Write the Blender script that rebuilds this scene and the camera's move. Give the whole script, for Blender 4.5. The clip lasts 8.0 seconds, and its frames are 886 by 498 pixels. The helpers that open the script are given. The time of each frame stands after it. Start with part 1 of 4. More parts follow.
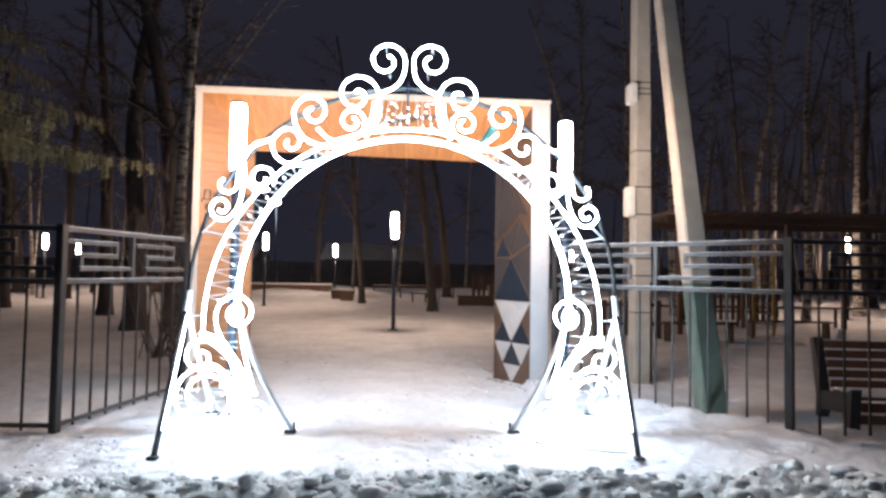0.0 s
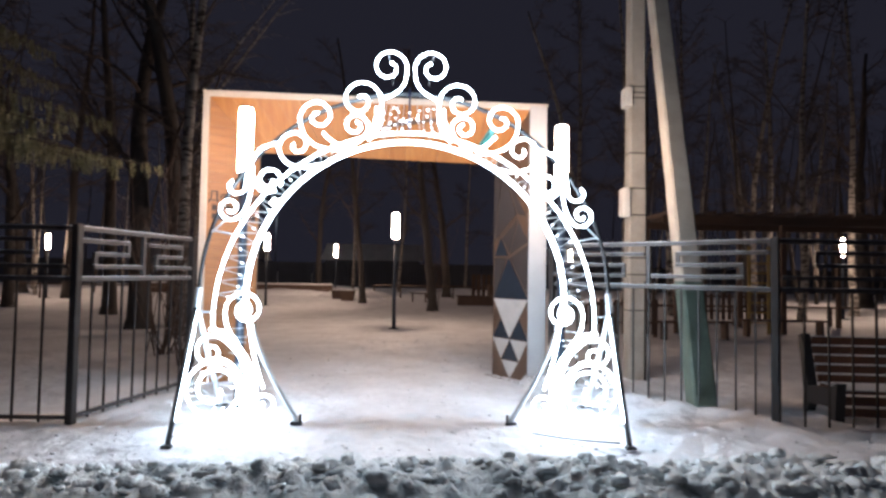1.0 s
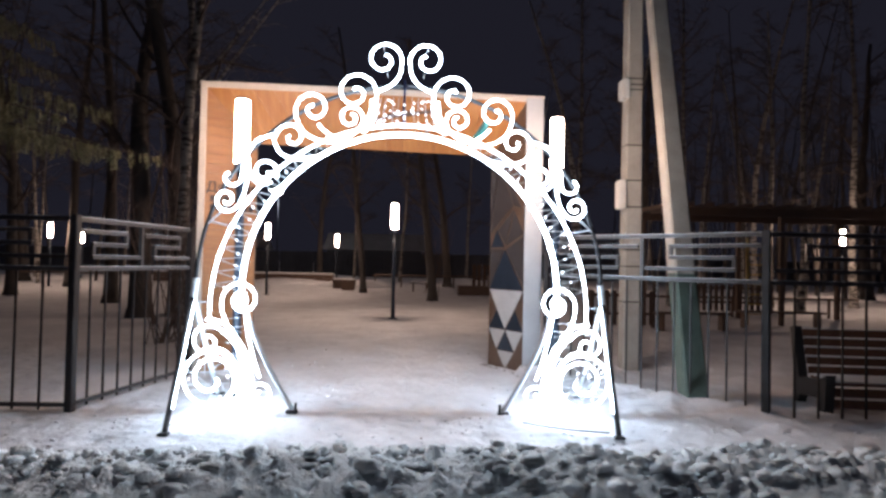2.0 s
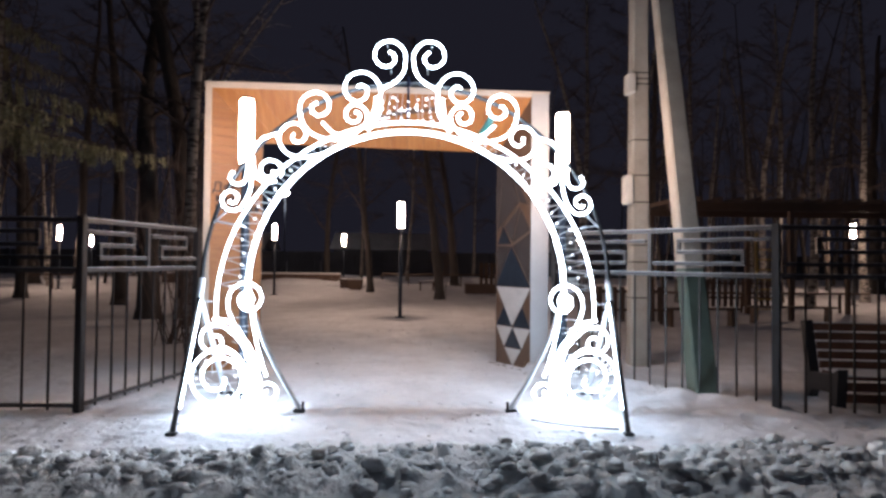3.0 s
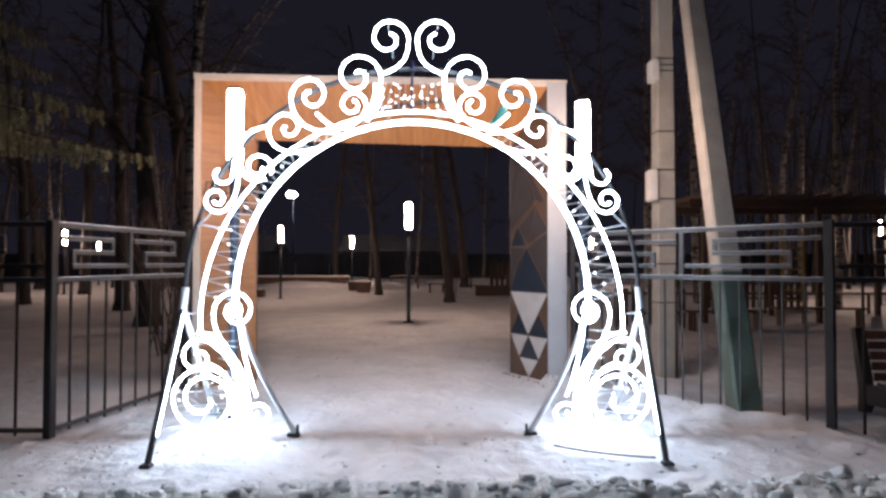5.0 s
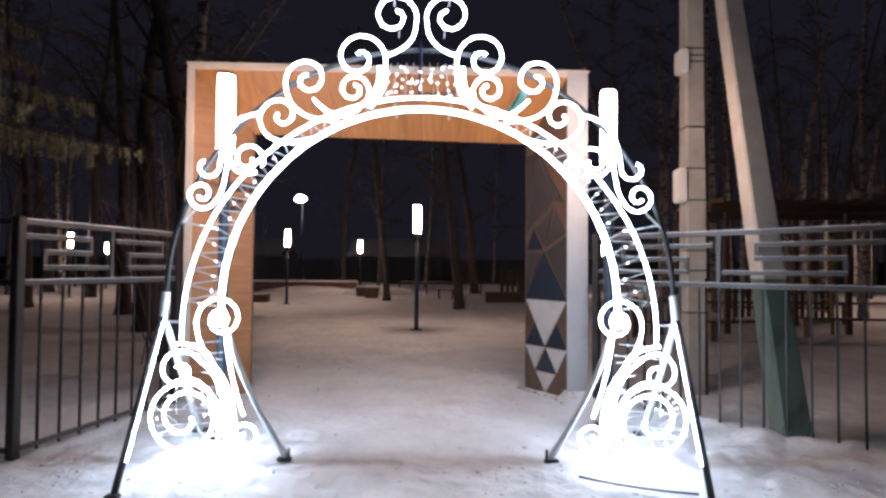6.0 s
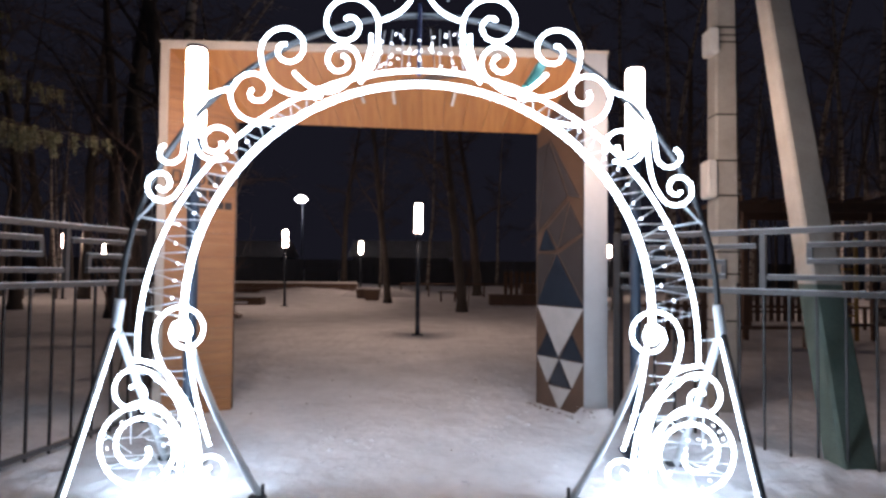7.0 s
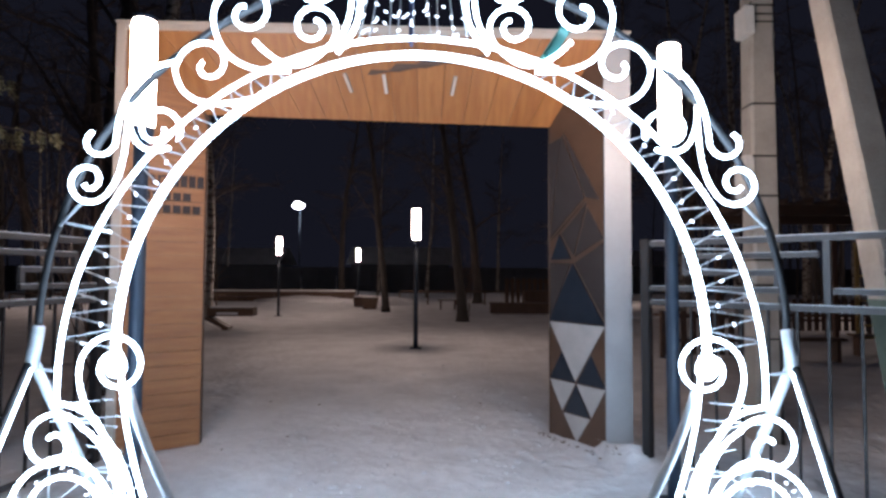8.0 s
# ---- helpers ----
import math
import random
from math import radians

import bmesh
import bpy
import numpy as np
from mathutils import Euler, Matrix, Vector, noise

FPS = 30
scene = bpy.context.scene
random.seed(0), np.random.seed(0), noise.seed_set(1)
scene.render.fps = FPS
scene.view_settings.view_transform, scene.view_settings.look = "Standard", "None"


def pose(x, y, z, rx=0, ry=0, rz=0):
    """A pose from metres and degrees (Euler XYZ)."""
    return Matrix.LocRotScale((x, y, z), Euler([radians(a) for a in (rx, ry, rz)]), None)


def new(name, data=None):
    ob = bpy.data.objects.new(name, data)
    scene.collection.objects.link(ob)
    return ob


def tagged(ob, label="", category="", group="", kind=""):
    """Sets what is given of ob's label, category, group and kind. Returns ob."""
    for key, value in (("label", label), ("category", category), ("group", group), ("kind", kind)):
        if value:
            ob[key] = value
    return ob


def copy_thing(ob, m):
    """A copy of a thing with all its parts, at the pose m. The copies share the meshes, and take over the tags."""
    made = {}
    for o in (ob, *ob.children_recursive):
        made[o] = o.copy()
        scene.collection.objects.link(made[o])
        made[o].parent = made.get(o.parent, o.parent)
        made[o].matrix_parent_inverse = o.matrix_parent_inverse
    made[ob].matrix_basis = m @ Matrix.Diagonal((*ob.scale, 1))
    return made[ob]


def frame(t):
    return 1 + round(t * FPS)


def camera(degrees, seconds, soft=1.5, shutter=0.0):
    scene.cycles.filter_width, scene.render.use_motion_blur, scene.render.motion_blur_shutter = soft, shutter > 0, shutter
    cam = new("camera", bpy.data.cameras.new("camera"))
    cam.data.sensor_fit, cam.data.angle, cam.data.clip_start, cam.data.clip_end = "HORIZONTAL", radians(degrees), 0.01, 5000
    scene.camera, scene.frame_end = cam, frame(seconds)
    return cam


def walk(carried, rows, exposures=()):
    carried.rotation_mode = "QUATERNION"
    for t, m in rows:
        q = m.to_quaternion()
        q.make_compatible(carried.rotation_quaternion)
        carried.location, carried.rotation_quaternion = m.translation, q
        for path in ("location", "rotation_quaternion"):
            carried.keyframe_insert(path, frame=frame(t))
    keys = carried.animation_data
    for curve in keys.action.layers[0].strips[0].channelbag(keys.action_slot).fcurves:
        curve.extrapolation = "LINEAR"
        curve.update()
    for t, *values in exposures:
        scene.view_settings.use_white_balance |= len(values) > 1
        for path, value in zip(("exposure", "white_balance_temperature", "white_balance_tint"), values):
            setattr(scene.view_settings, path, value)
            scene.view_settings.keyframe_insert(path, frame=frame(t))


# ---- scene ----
# World: x along the light arch, y ahead into the park, z up from the trodden snow under the arch.
cam = camera(74.0, 8.0, soft=2.8)
ROWS = [
    (0.0, pose(0.096, -5.721, 1.546, 92.329, -0.918, -2.666)),
    (0.5, pose(0.059, -5.861, 1.515, 92.571, -0.874, -2.990)),
    (1.0, pose(0.081, -5.953, 1.520, 92.395, -0.938, -2.690)),
    (1.5, pose(0.137, -6.017, 1.547, 91.634, -1.249, -2.622)),
    (3.0, pose(0.174, -5.988, 1.523, 91.265, -0.553, -1.793)),
    (3.5, pose(0.189, -5.884, 1.524, 91.280, -0.367, -1.300)),
    (4.0, pose(0.211, -5.759, 1.534, 91.143, -0.286, -1.253)),
    (4.5, pose(0.202, -5.589, 1.571, 91.127, -0.075, -1.073)),
    (6.0, pose(0.196, -4.764, 1.551, 91.895, -0.438, 0.070)),
    (6.5, pose(0.208, -4.434, 1.578, 91.764, -0.651, 0.575)),
    (7.0, pose(0.192, -4.033, 1.567, 92.020, -0.558, 0.292)),
    (7.5, pose(0.213, -3.629, 1.625, 92.627, -0.327, 0.099)),
    (8.0, pose(0.188, -3.207, 1.628, 92.616, -0.261, 0.254)),
]
EXPOSURE = [(0.0, 1.1, 6000, 13), (0.6, 0.95, 6000, 13), (1.5, 0.6, 5980, 15), (3.5, 0.38, 6020, 18), (5.0, 0.28, 6080, 20), (6.5, 0.1, 6100, 21), (7.2, 0.0, 5800, 17), (8.0, -0.14, 5450, 14)]
walk(cam, ROWS, EXPOSURE)

# ---- light of the night ----
LED_POWER = 19.5
LAMP_POWER = 235.0
GATE_LAMP_POWER = 92.0
world = bpy.data.worlds.new("night")
scene.world = world
world.use_nodes = True
world.node_tree.nodes["Background"].inputs["Color"].default_value = (0.385, 0.37, 0.53, 1)
world.node_tree.nodes["Background"].inputs["Strength"].default_value = 0.022


# ---- materials ----
def material(name, base, rough=0.7, metal=0.0, grain=0.0, scale=8.0, second=None, bump=0.0, bump_scale=40.0, stretch=(1, 1, 1), per_piece=0.0):
    """A surface with two scales of colour variation and a fine relief."""
    m = bpy.data.materials.new(name)
    m.use_nodes = True
    nt = m.node_tree
    n, l = nt.nodes, nt.links
    b = n["Principled BSDF"]
    b.inputs["Roughness"].default_value = rough
    b.inputs["Metallic"].default_value = metal
    second = second or tuple(c * 0.7 for c in base)
    tc = n.new("ShaderNodeTexCoord")
    mp = n.new("ShaderNodeMapping")
    mp.inputs["Scale"].default_value = stretch
    l.new(tc.outputs["Object"], mp.inputs["Vector"])
    coarse = n.new("ShaderNodeTexNoise")
    coarse.inputs["Scale"].default_value = scale
    coarse.inputs["Detail"].default_value = 6
    fine = n.new("ShaderNodeTexNoise")
    fine.inputs["Scale"].default_value = scale * 7
    fine.inputs["Detail"].default_value = 4
    for t in (coarse, fine):
        l.new(mp.outputs[0], t.inputs["Vector"])
    add = n.new("ShaderNodeMath")
    add.operation = "MULTIPLY_ADD"
    l.new(fine.outputs[0], add.inputs[0])
    add.inputs[1].default_value = 0.4
    l.new(coarse.outputs[0], add.inputs[2])
    last = add
    if per_piece:
        info = n.new("ShaderNodeObjectInfo")
        more = n.new("ShaderNodeMath")
        more.operation = "MULTIPLY_ADD"
        l.new(info.outputs["Random"], more.inputs[0])
        more.inputs[1].default_value = per_piece
        l.new(add.outputs[0], more.inputs[2])
        last = more
    ramp = n.new("ShaderNodeMapRange")
    ramp.inputs[1].default_value, ramp.inputs[2].default_value = 0.7 - 0.45 * (1 - grain), 0.7 + 0.45 * (1 - grain) + per_piece
    l.new(last.outputs[0], ramp.inputs[0])
    mix = n.new("ShaderNodeMix")
    mix.data_type = "RGBA"
    mix.inputs[6].default_value = (*base, 1)
    mix.inputs[7].default_value = (*second, 1)
    l.new(ramp.outputs[0], mix.inputs[0])
    l.new(mix.outputs[2], b.inputs["Base Color"])
    if bump:
        bt = n.new("ShaderNodeTexNoise")
        bt.inputs["Scale"].default_value = bump_scale
        bt.inputs["Detail"].default_value = 5
        l.new(mp.outputs[0], bt.inputs["Vector"])
        bn = n.new("ShaderNodeBump")
        bn.inputs["Strength"].default_value = bump
        bn.inputs["Distance"].default_value = 0.02
        l.new(bt.outputs[0], bn.inputs["Height"])
        l.new(bn.outputs[0], b.inputs["Normal"])
    return m


def glowing(name, colour, strength):
    m = bpy.data.materials.new(name)
    m.use_nodes = True
    b = m.node_tree.nodes["Principled BSDF"]
    b.inputs["Base Color"].default_value = (0.8, 0.8, 0.8, 1)
    b.inputs["Emission Color"].default_value = (*colour, 1)
    b.inputs["Emission Strength"].default_value = strength
    return m


LED = glowing("white_led_rope", (0.76, 0.92, 1.0), LED_POWER)
BULB = glowing("white_led_bulb", (0.9, 0.96, 1.0), LED_POWER * 0.22)
WARM = glowing("warm_lamp_glass", (1.0, 0.69, 0.47), LAMP_POWER)
WARM_GATE = glowing("gate_lamp_glass", (1.0, 0.69, 0.47), GATE_LAMP_POWER)
FAR_GLOW = glowing("far_lantern_glass", (1.0, 0.93, 0.82), 60.0)
PIPE = material("grey_painted_pipe", (0.03, 0.032, 0.036), 0.5, 0.0, 0.2, 6, bump=0.1)
SILVER = material("silver_painted_steel", (0.68, 0.72, 0.75), 0.4, 0.1, 0.2, 6, bump=0.1)
TINSEL = material("green_tinsel", (0.03, 0.12, 0.10), 0.5, 0.2, 0.2, 20)
BANNER = material("blue_satin_ribbon", (0.10, 0.13, 0.26), 0.35, 0.1, 0.1, 5)
WIRE = material("white_wire", (0.75, 0.78, 0.8), 0.5, 0, 0.1, 10)
BLACK = material("black_painted_steel", (0.015, 0.013, 0.014), 0.55, 0.0, 0.2, 5, bump=0.15)
RAIL = material("dark_brown_painted_rail", (0.055, 0.05, 0.052), 0.35, 0.3, 0.2, 5, bump=0.15)
PALE_STRIP = material("pale_strip", (0.62, 0.66, 0.7), 0.8, 0, 0.3, 30)
POST = material("blue_grey_lamp_post", (0.022, 0.034, 0.055), 0.5, 0.2, 0.2, 5, bump=0.1)
PLY = material("varnished_plywood", (0.35, 0.155, 0.052), 0.42, 0, 0.55, 2.2, (0.21, 0.085, 0.027), 0.22, 30, (1, 1, 9), 0.15)
PLY_UP = material("varnished_plywood_soffit", (0.38, 0.165, 0.045), 0.42, 0, 0.55, 2.2, (0.24, 0.09, 0.022), 0.12, 30, (9, 1, 1), 0.15)
TRIM = material("pale_painted_edge", (0.62, 0.54, 0.46), 0.5, 0, 0.2, 3, bump=0.08)
GREYTRIM = material("pale_grey_painted_edge", (0.40, 0.41, 0.42), 0.5, 0, 0.2, 3, (0.33, 0.33, 0.34), bump=0.08)
BACKBOARD = material("dark_stained_board", (0.10, 0.06, 0.04), 0.6, 0, 0.3, 3, bump=0.2, stretch=(1, 1, 6))
M_WHITE = material("white_mosaic_tile", (0.48, 0.45, 0.43), 0.35, 0, 0.2, 6)
M_DARK = material("slate_mosaic_tile", (0.025, 0.032, 0.045), 0.2, 0, 0.2, 6)
M_GREY = material("smoked_mosaic_tile", (0.06, 0.05, 0.048), 0.25, 0, 0.2, 4)
M_BROWN = material("brown_mosaic_tile", (0.105, 0.06, 0.038), 0.35, 0, 0.4, 5, bump=0.1)
LETTER = material("dark_red_letters", (0.018, 0.008, 0.007), 0.6, 0, 0.2, 10)
CONCRETE = material("weathered_concrete", (0.37, 0.34, 0.30), 0.85, 0, 0.4, 4, (0.26, 0.235, 0.205), 0.3, 60)
STRAP = material("steel_strap", (0.06, 0.055, 0.05), 0.4, 0.7, 0.2, 10)
BOXPAINT = material("white_plastic_case", (0.66, 0.64, 0.60), 0.5, 0, 0.2, 5)
BENCH = material("brown_stained_slat", (0.115, 0.045, 0.022), 0.5, 0, 0.4, 3, (0.06, 0.024, 0.012), 0.25, 30, (1, 8, 8), 0.3)
TIMBER = material("weathered_timber", (0.085, 0.05, 0.036), 0.7, 0, 0.4, 3, (0.05, 0.03, 0.022), 0.3, 30, (1, 1, 5), 0.3)
YELLOW = material("yellow_painted_timber", (0.38, 0.24, 0.06), 0.5, 0, 0.3, 4, bump=0.1)
FARWALL = material("dark_sheet_wall", (0.045, 0.055, 0.08), 0.6, 0.1, 0.3, 1.5)
ROOF = material("snowy_roof", (0.5, 0.5, 0.52), 0.8, 0, 0.3, 1)
BARK = material("grey_bark", (0.055, 0.048, 0.046), 0.9, 0, 0.4, 5, (0.03, 0.025, 0.022), 0.8, 25, (1, 1, 0.35))
TWIG = material("dark_twigs", (0.06, 0.045, 0.04), 0.9, 0, 0.3, 5)
NEEDLE = material("spruce_needles", (0.13, 0.125, 0.062), 0.7, 0, 0.4, 3, (0.18, 0.155, 0.085), per_piece=0.2)


def birch_bark():
    """White bark with dark lenticel bands and black scars."""
    m = material("birch_bark", (0.27, 0.25, 0.235), 0.8, 0, 0.4, 3, (0.16, 0.15, 0.14), 0.4, 30)
    nt = m.node_tree
    n, l = nt.nodes, nt.links
    tc = n.new("ShaderNodeTexCoord")
    mp = n.new("ShaderNodeMapping")
    mp.inputs["Scale"].default_value = (3.0, 3.0, 9.0)
    scar = n.new("ShaderNodeTexNoise")
    scar.inputs["Scale"].default_value = 1.3
    scar.inputs["Detail"].default_value = 3
    l.new(tc.outputs["Object"], mp.inputs["Vector"])
    l.new(mp.outputs[0], scar.inputs["Vector"])
    step = n.new("ShaderNodeMapRange")
    step.inputs[1].default_value, step.inputs[2].default_value = 0.50, 0.58
    l.new(scar.outputs[0], step.inputs[0])
    mix = n.new("ShaderNodeMix")
    mix.data_type = "RGBA"
    b = n["Principled BSDF"]
    old = b.inputs["Base Color"].links[0].from_socket
    l.new(step.outputs[0], mix.inputs[0])
    l.new(old, mix.inputs[6])
    mix.inputs[7].default_value = (0.03, 0.026, 0.024, 1)
    l.new(mix.outputs[2], b.inputs["Base Color"])
    return m


BIRCH = birch_bark()


def snow_material(name, base, second, bump, scale, bump_scale):
    m = material(name, base, 0.75, 0, 0.25, scale, second, bump, bump_scale)
    b = m.node_tree.nodes["Principled BSDF"]
    b.inputs["Specular IOR Level"].default_value = 0.3
    return m


SNOW = snow_material("trodden_snow", (0.82, 0.83, 0.86), (0.50, 0.50, 0.52), 1.0, 1.3, 6)
for node in SNOW.node_tree.nodes:
    if node.bl_idname == "ShaderNodeBump":
        node.inputs["Distance"].default_value = 0.045
CLOD = snow_material("dirty_ploughed_snow", (0.76, 0.79, 0.80), (0.50, 0.53, 0.54), 0.9, 3, 30)
BANK = snow_material("snow_bank", (0.72, 0.73, 0.76), (0.6, 0.6, 0.62), 0.5, 1.5, 8)


# ---- mesh helpers ----
def link(name, bm, mat, smooth=False):
    me = bpy.data.meshes.new(name)
    bm.normal_update()
    bm.to_mesh(me)
    bm.free()
    me.materials.append(mat)
    if smooth:
        me.polygons.foreach_set("use_smooth", [True] * len(me.polygons))
    return new(name, me)


def part(name, bm, mat, parent, label="", smooth=False):
    ob = link(name, bm, mat, smooth)
    ob.parent = parent
    if label:
        ob["label"] = label
    return ob


def thing(name, m, label, category, group="", kind=""):
    ob = new(name)
    ob.matrix_basis = m
    return tagged(ob, label, category, group, kind)


def add_box(bm, lo, hi, m=None, bevel=0.0):
    made = bmesh.ops.create_cube(bm, size=1.0)["verts"]
    for v in made:
        v.co = Vector([lo[i] + (v.co[i] + 0.5) * (hi[i] - lo[i]) for i in range(3)])
    if bevel:
        edges = list({e for v in made for e in v.link_edges})
        made = list({v for f in bmesh.ops.bevel(bm, geom=edges, offset=bevel, segments=2, affect="EDGES")["faces"] for v in f.verts} | {v for v in made if v.is_valid})
    if m is not None:
        for v in made:
            v.co = m @ v.co
    return made


def box(lo, hi, m=None, bevel=0.0):
    bm = bmesh.new()
    add_box(bm, lo, hi, m, bevel)
    return bm


def add_tube(bm, pts, r, sides=8, r_end=None, cap=True):
    """A round tube along points; r may taper to r_end."""
    pts = [Vector(p) for p in pts]
    n = len(pts)
    if r_end is None:
        r_end = r
    t0 = (pts[1] - pts[0]).normalized()
    up = Vector((0, 0, 1)) if abs(t0.z) < 0.9 else Vector((0, 1, 0))
    side = t0.cross(up).normalized()
    rings = []
    for i, p in enumerate(pts):
        t = (pts[min(i + 1, n - 1)] - pts[max(i - 1, 0)]).normalized()
        side = (side - t * side.dot(t)).normalized()
        other = t.cross(side)
        rad = r + (r_end - r) * i / (n - 1)
        rings.append([bm.verts.new(p + (side * math.cos(a) + other * math.sin(a)) * rad) for a in (2 * math.pi * k / sides for k in range(sides))])
    for a, b in zip(rings, rings[1:]):
        for k in range(sides):
            bm.faces.new((a[k], a[(k + 1) % sides], b[(k + 1) % sides], b[k]))
    if cap:
        bm.faces.new(rings[0][::-1])
        bm.faces.new(rings[-1])


def tube(pts, r, sides=8, r_end=None):
    bm = bmesh.new()
    add_tube(bm, pts, r, sides, r_end)
    return bm


def rope(pts, r, step=0.016):
    """A light rope: a tube with the beads of its lamps along it."""
    pts = [Vector(p) for p in pts]
    fine, left = [pts[0]], step
    for a, b in zip(pts, pts[1:]):
        d = (b - a).length
        while d > 0 and left <= d:
            a = a + (b - a) * (left / d)
            fine.append(a)
            d = (b - a).length
            left = step
        left -= d
    bm = bmesh.new()
    if len(fine) < 3:
        fine = [pts[0], pts[0].lerp(pts[-1], 0.5), pts[-1]]
    add_tube(bm, fine, r, 7)
    bm.verts.ensure_lookup_table()
    for i, p in enumerate(fine):
        k = 1.0 + (0.16 if i % 2 else -0.10)
        for v in bm.verts[i * 7:(i + 1) * 7]:
            v.co = p + (v.co - p) * k
    return bm


def bar(a, b, w, h=None, bevel=0.0):
    """A square bar from a to b, w wide and h deep."""
    a, b = Vector(a), Vector(b)
    d = b - a
    m = Matrix.Translation(a) @ d.to_track_quat("X", "Z").to_matrix().to_4x4()
    h = h or w
    return box((0, -w / 2, -h / 2), (d.length, w / 2, h / 2), m, bevel)


def bend(a, c, b, n=10):
    """Points of a quadratic curve from a by the handle c to b."""
    a, c, b = Vector(a), Vector(c), Vector(b)
    return [a * (1 - t) ** 2 + c * 2 * t * (1 - t) + b * t * t for t in (i / n for i in range(n + 1))]


def spiral(cx, cz, r0, r1, a0, a1, power=1.0, y=0.0):
    """Points of a scroll in the plane of the arch, from the outer radius r0 to the inner r1."""
    n = max(12, int(abs(a1 - a0) / 11))
    out = []
    for i in range(n + 1):
        s = i / n
        r = r0 + (r1 - r0) * s ** power
        a = radians(a0 + (a1 - a0) * s)
        out.append(Vector((cx + r * math.cos(a), y, cz + r * math.sin(a))))
    return out


def scroll(cx, cz, r0, r1, a0, a1, power=1.0, tail=None, handle=None):
    """A scroll with a stem that runs out to tail."""
    pts = spiral(cx, cz, r0, r1, a0, a1, power)
    if tail:
        pts = bend((tail[0], 0, tail[1]), (handle[0], 0, handle[1]), pts[0], 12)[:-1] + pts
    return pts


def mirror(pts):
    return [Vector((-p.x, p.y, p.z)) for p in pts]


# ---- ground: one sheet of snow, with the ploughed ridge along the road ----
def ridge(x, y):
    """Height of the ploughed snow between the pavement and the road."""
    centre = -1.79 + 0.16 * noise.noise(Vector((x * 0.9, 4, 0))) + 0.08 * math.sin(x * 0.7) + 0.05 * math.sin(x * 2.3 + 1)
    d = (y - centre) / 0.46
    p = Vector((x, y, 0))
    warp = p + Vector((noise.noise(p * 5.0), noise.noise(p * 5.0 + Vector((5, 0, 0))), 0)) * 0.10
    big = noise.voronoi(warp * 5.2)[0]
    small = noise.voronoi(warp * 12.0)[0]
    lumps = 0.10 * (big[1] - big[0]) * (0.3 + 1.2 * abs(noise.noise(p * 1.7))) + 0.06 * (small[1] - small[0]) + 0.035 * noise.noise(p * 17.0) + 0.015 * noise.noise(p * 36.0)
    edge = math.exp(-(d / 1.3) ** 4)
    return (0.125 + 0.06 * noise.noise(p * 0.8)) * math.exp(-d * d) + lumps * edge * 1.2 - 0.05 * (1 - edge) - 0.012


def ground_height(x, y):
    p = Vector((x, y, 0))
    z = 0.015 * noise.noise(p * 0.9) + 0.018 * noise.noise(p * 3.0) + 0.012 * noise.noise(p * 8.0)
    if -3 < y < 6 and abs(x) < 7:
        z += 0.010 * max(0.0, noise.noise(p * 1.1 + Vector((5, 8, 0))) + 0.25) * noise.noise(p * 15.0)
    if -9 < y < 9 and abs(x) < 12:
        z += 0.010 * noise.noise(p * 6.0 + Vector((9, 0, 0))) * (1 if y > 0.5 else 1.4)
    # footprints and scuffs on the pavement and the path
    if -2.2 < y < 6 and abs(x) < 6.5:
        f = noise.voronoi(Vector((x * 2.6, y * 1.9, 0)))[0][0]
        if f < 0.34 and noise.noise(p * 0.8 + Vector((3, 3, 0))) > -0.12:
            z -= 0.045 * (1 - f / 0.34) ** 0.7 * (1.0 if y < 0.4 else 0.55)
    # the drift left along the slanting fence
    d = abs((x - 3.76) * 0.724 + (y + 0.10) * 0.69)
    if 1.6 < x < 4.2 and -0.8 < y < 2.6:
        z += 0.12 * math.exp(-(d / 0.3) ** 2) * min(1.0, max(0.0, (4.2 - x) / 0.6)) * min(1.0, max(0.0, (y + 0.8) / 0.6)) * (1 + 0.6 * noise.noise(p * 3))
    return z


def make_ground():
    def axis(lo, hi, step, far):
        inner = list(np.arange(lo, hi, step))
        out, d = [], step
        x = hi
        while x < far:
            out.append(x)
            d *= 1.25
            x += d
        neg, d, x = [], step, lo - step
        while x > -far:
            neg.append(x)
            d *= 1.25
            x -= d
        return neg[::-1] + [float(v) for v in inner] + out
    xs, ys = axis(-6.2, 6.6, 0.05, 900), axis(-2.4, 5.6, 0.045, 900)
    verts = [(x, y, ground_height(x, y) if abs(x) < 40 and abs(y) < 60 else 0.0) for y in ys for x in xs]
    w = len(xs)
    faces = [(j * w + i, j * w + i + 1, (j + 1) * w + i + 1, (j + 1) * w + i) for j in range(len(ys) - 1) for i in range(w - 1)]
    me = bpy.data.meshes.new("ground")
    me.from_pydata(verts, [], faces)
    me.materials.append(SNOW)
    me.polygons.foreach_set("use_smooth", [True] * len(me.polygons))
    tagged(new("ground", me), "trodden grey-white winter snow with footprints", "snow ground", kind="structure")


make_ground()


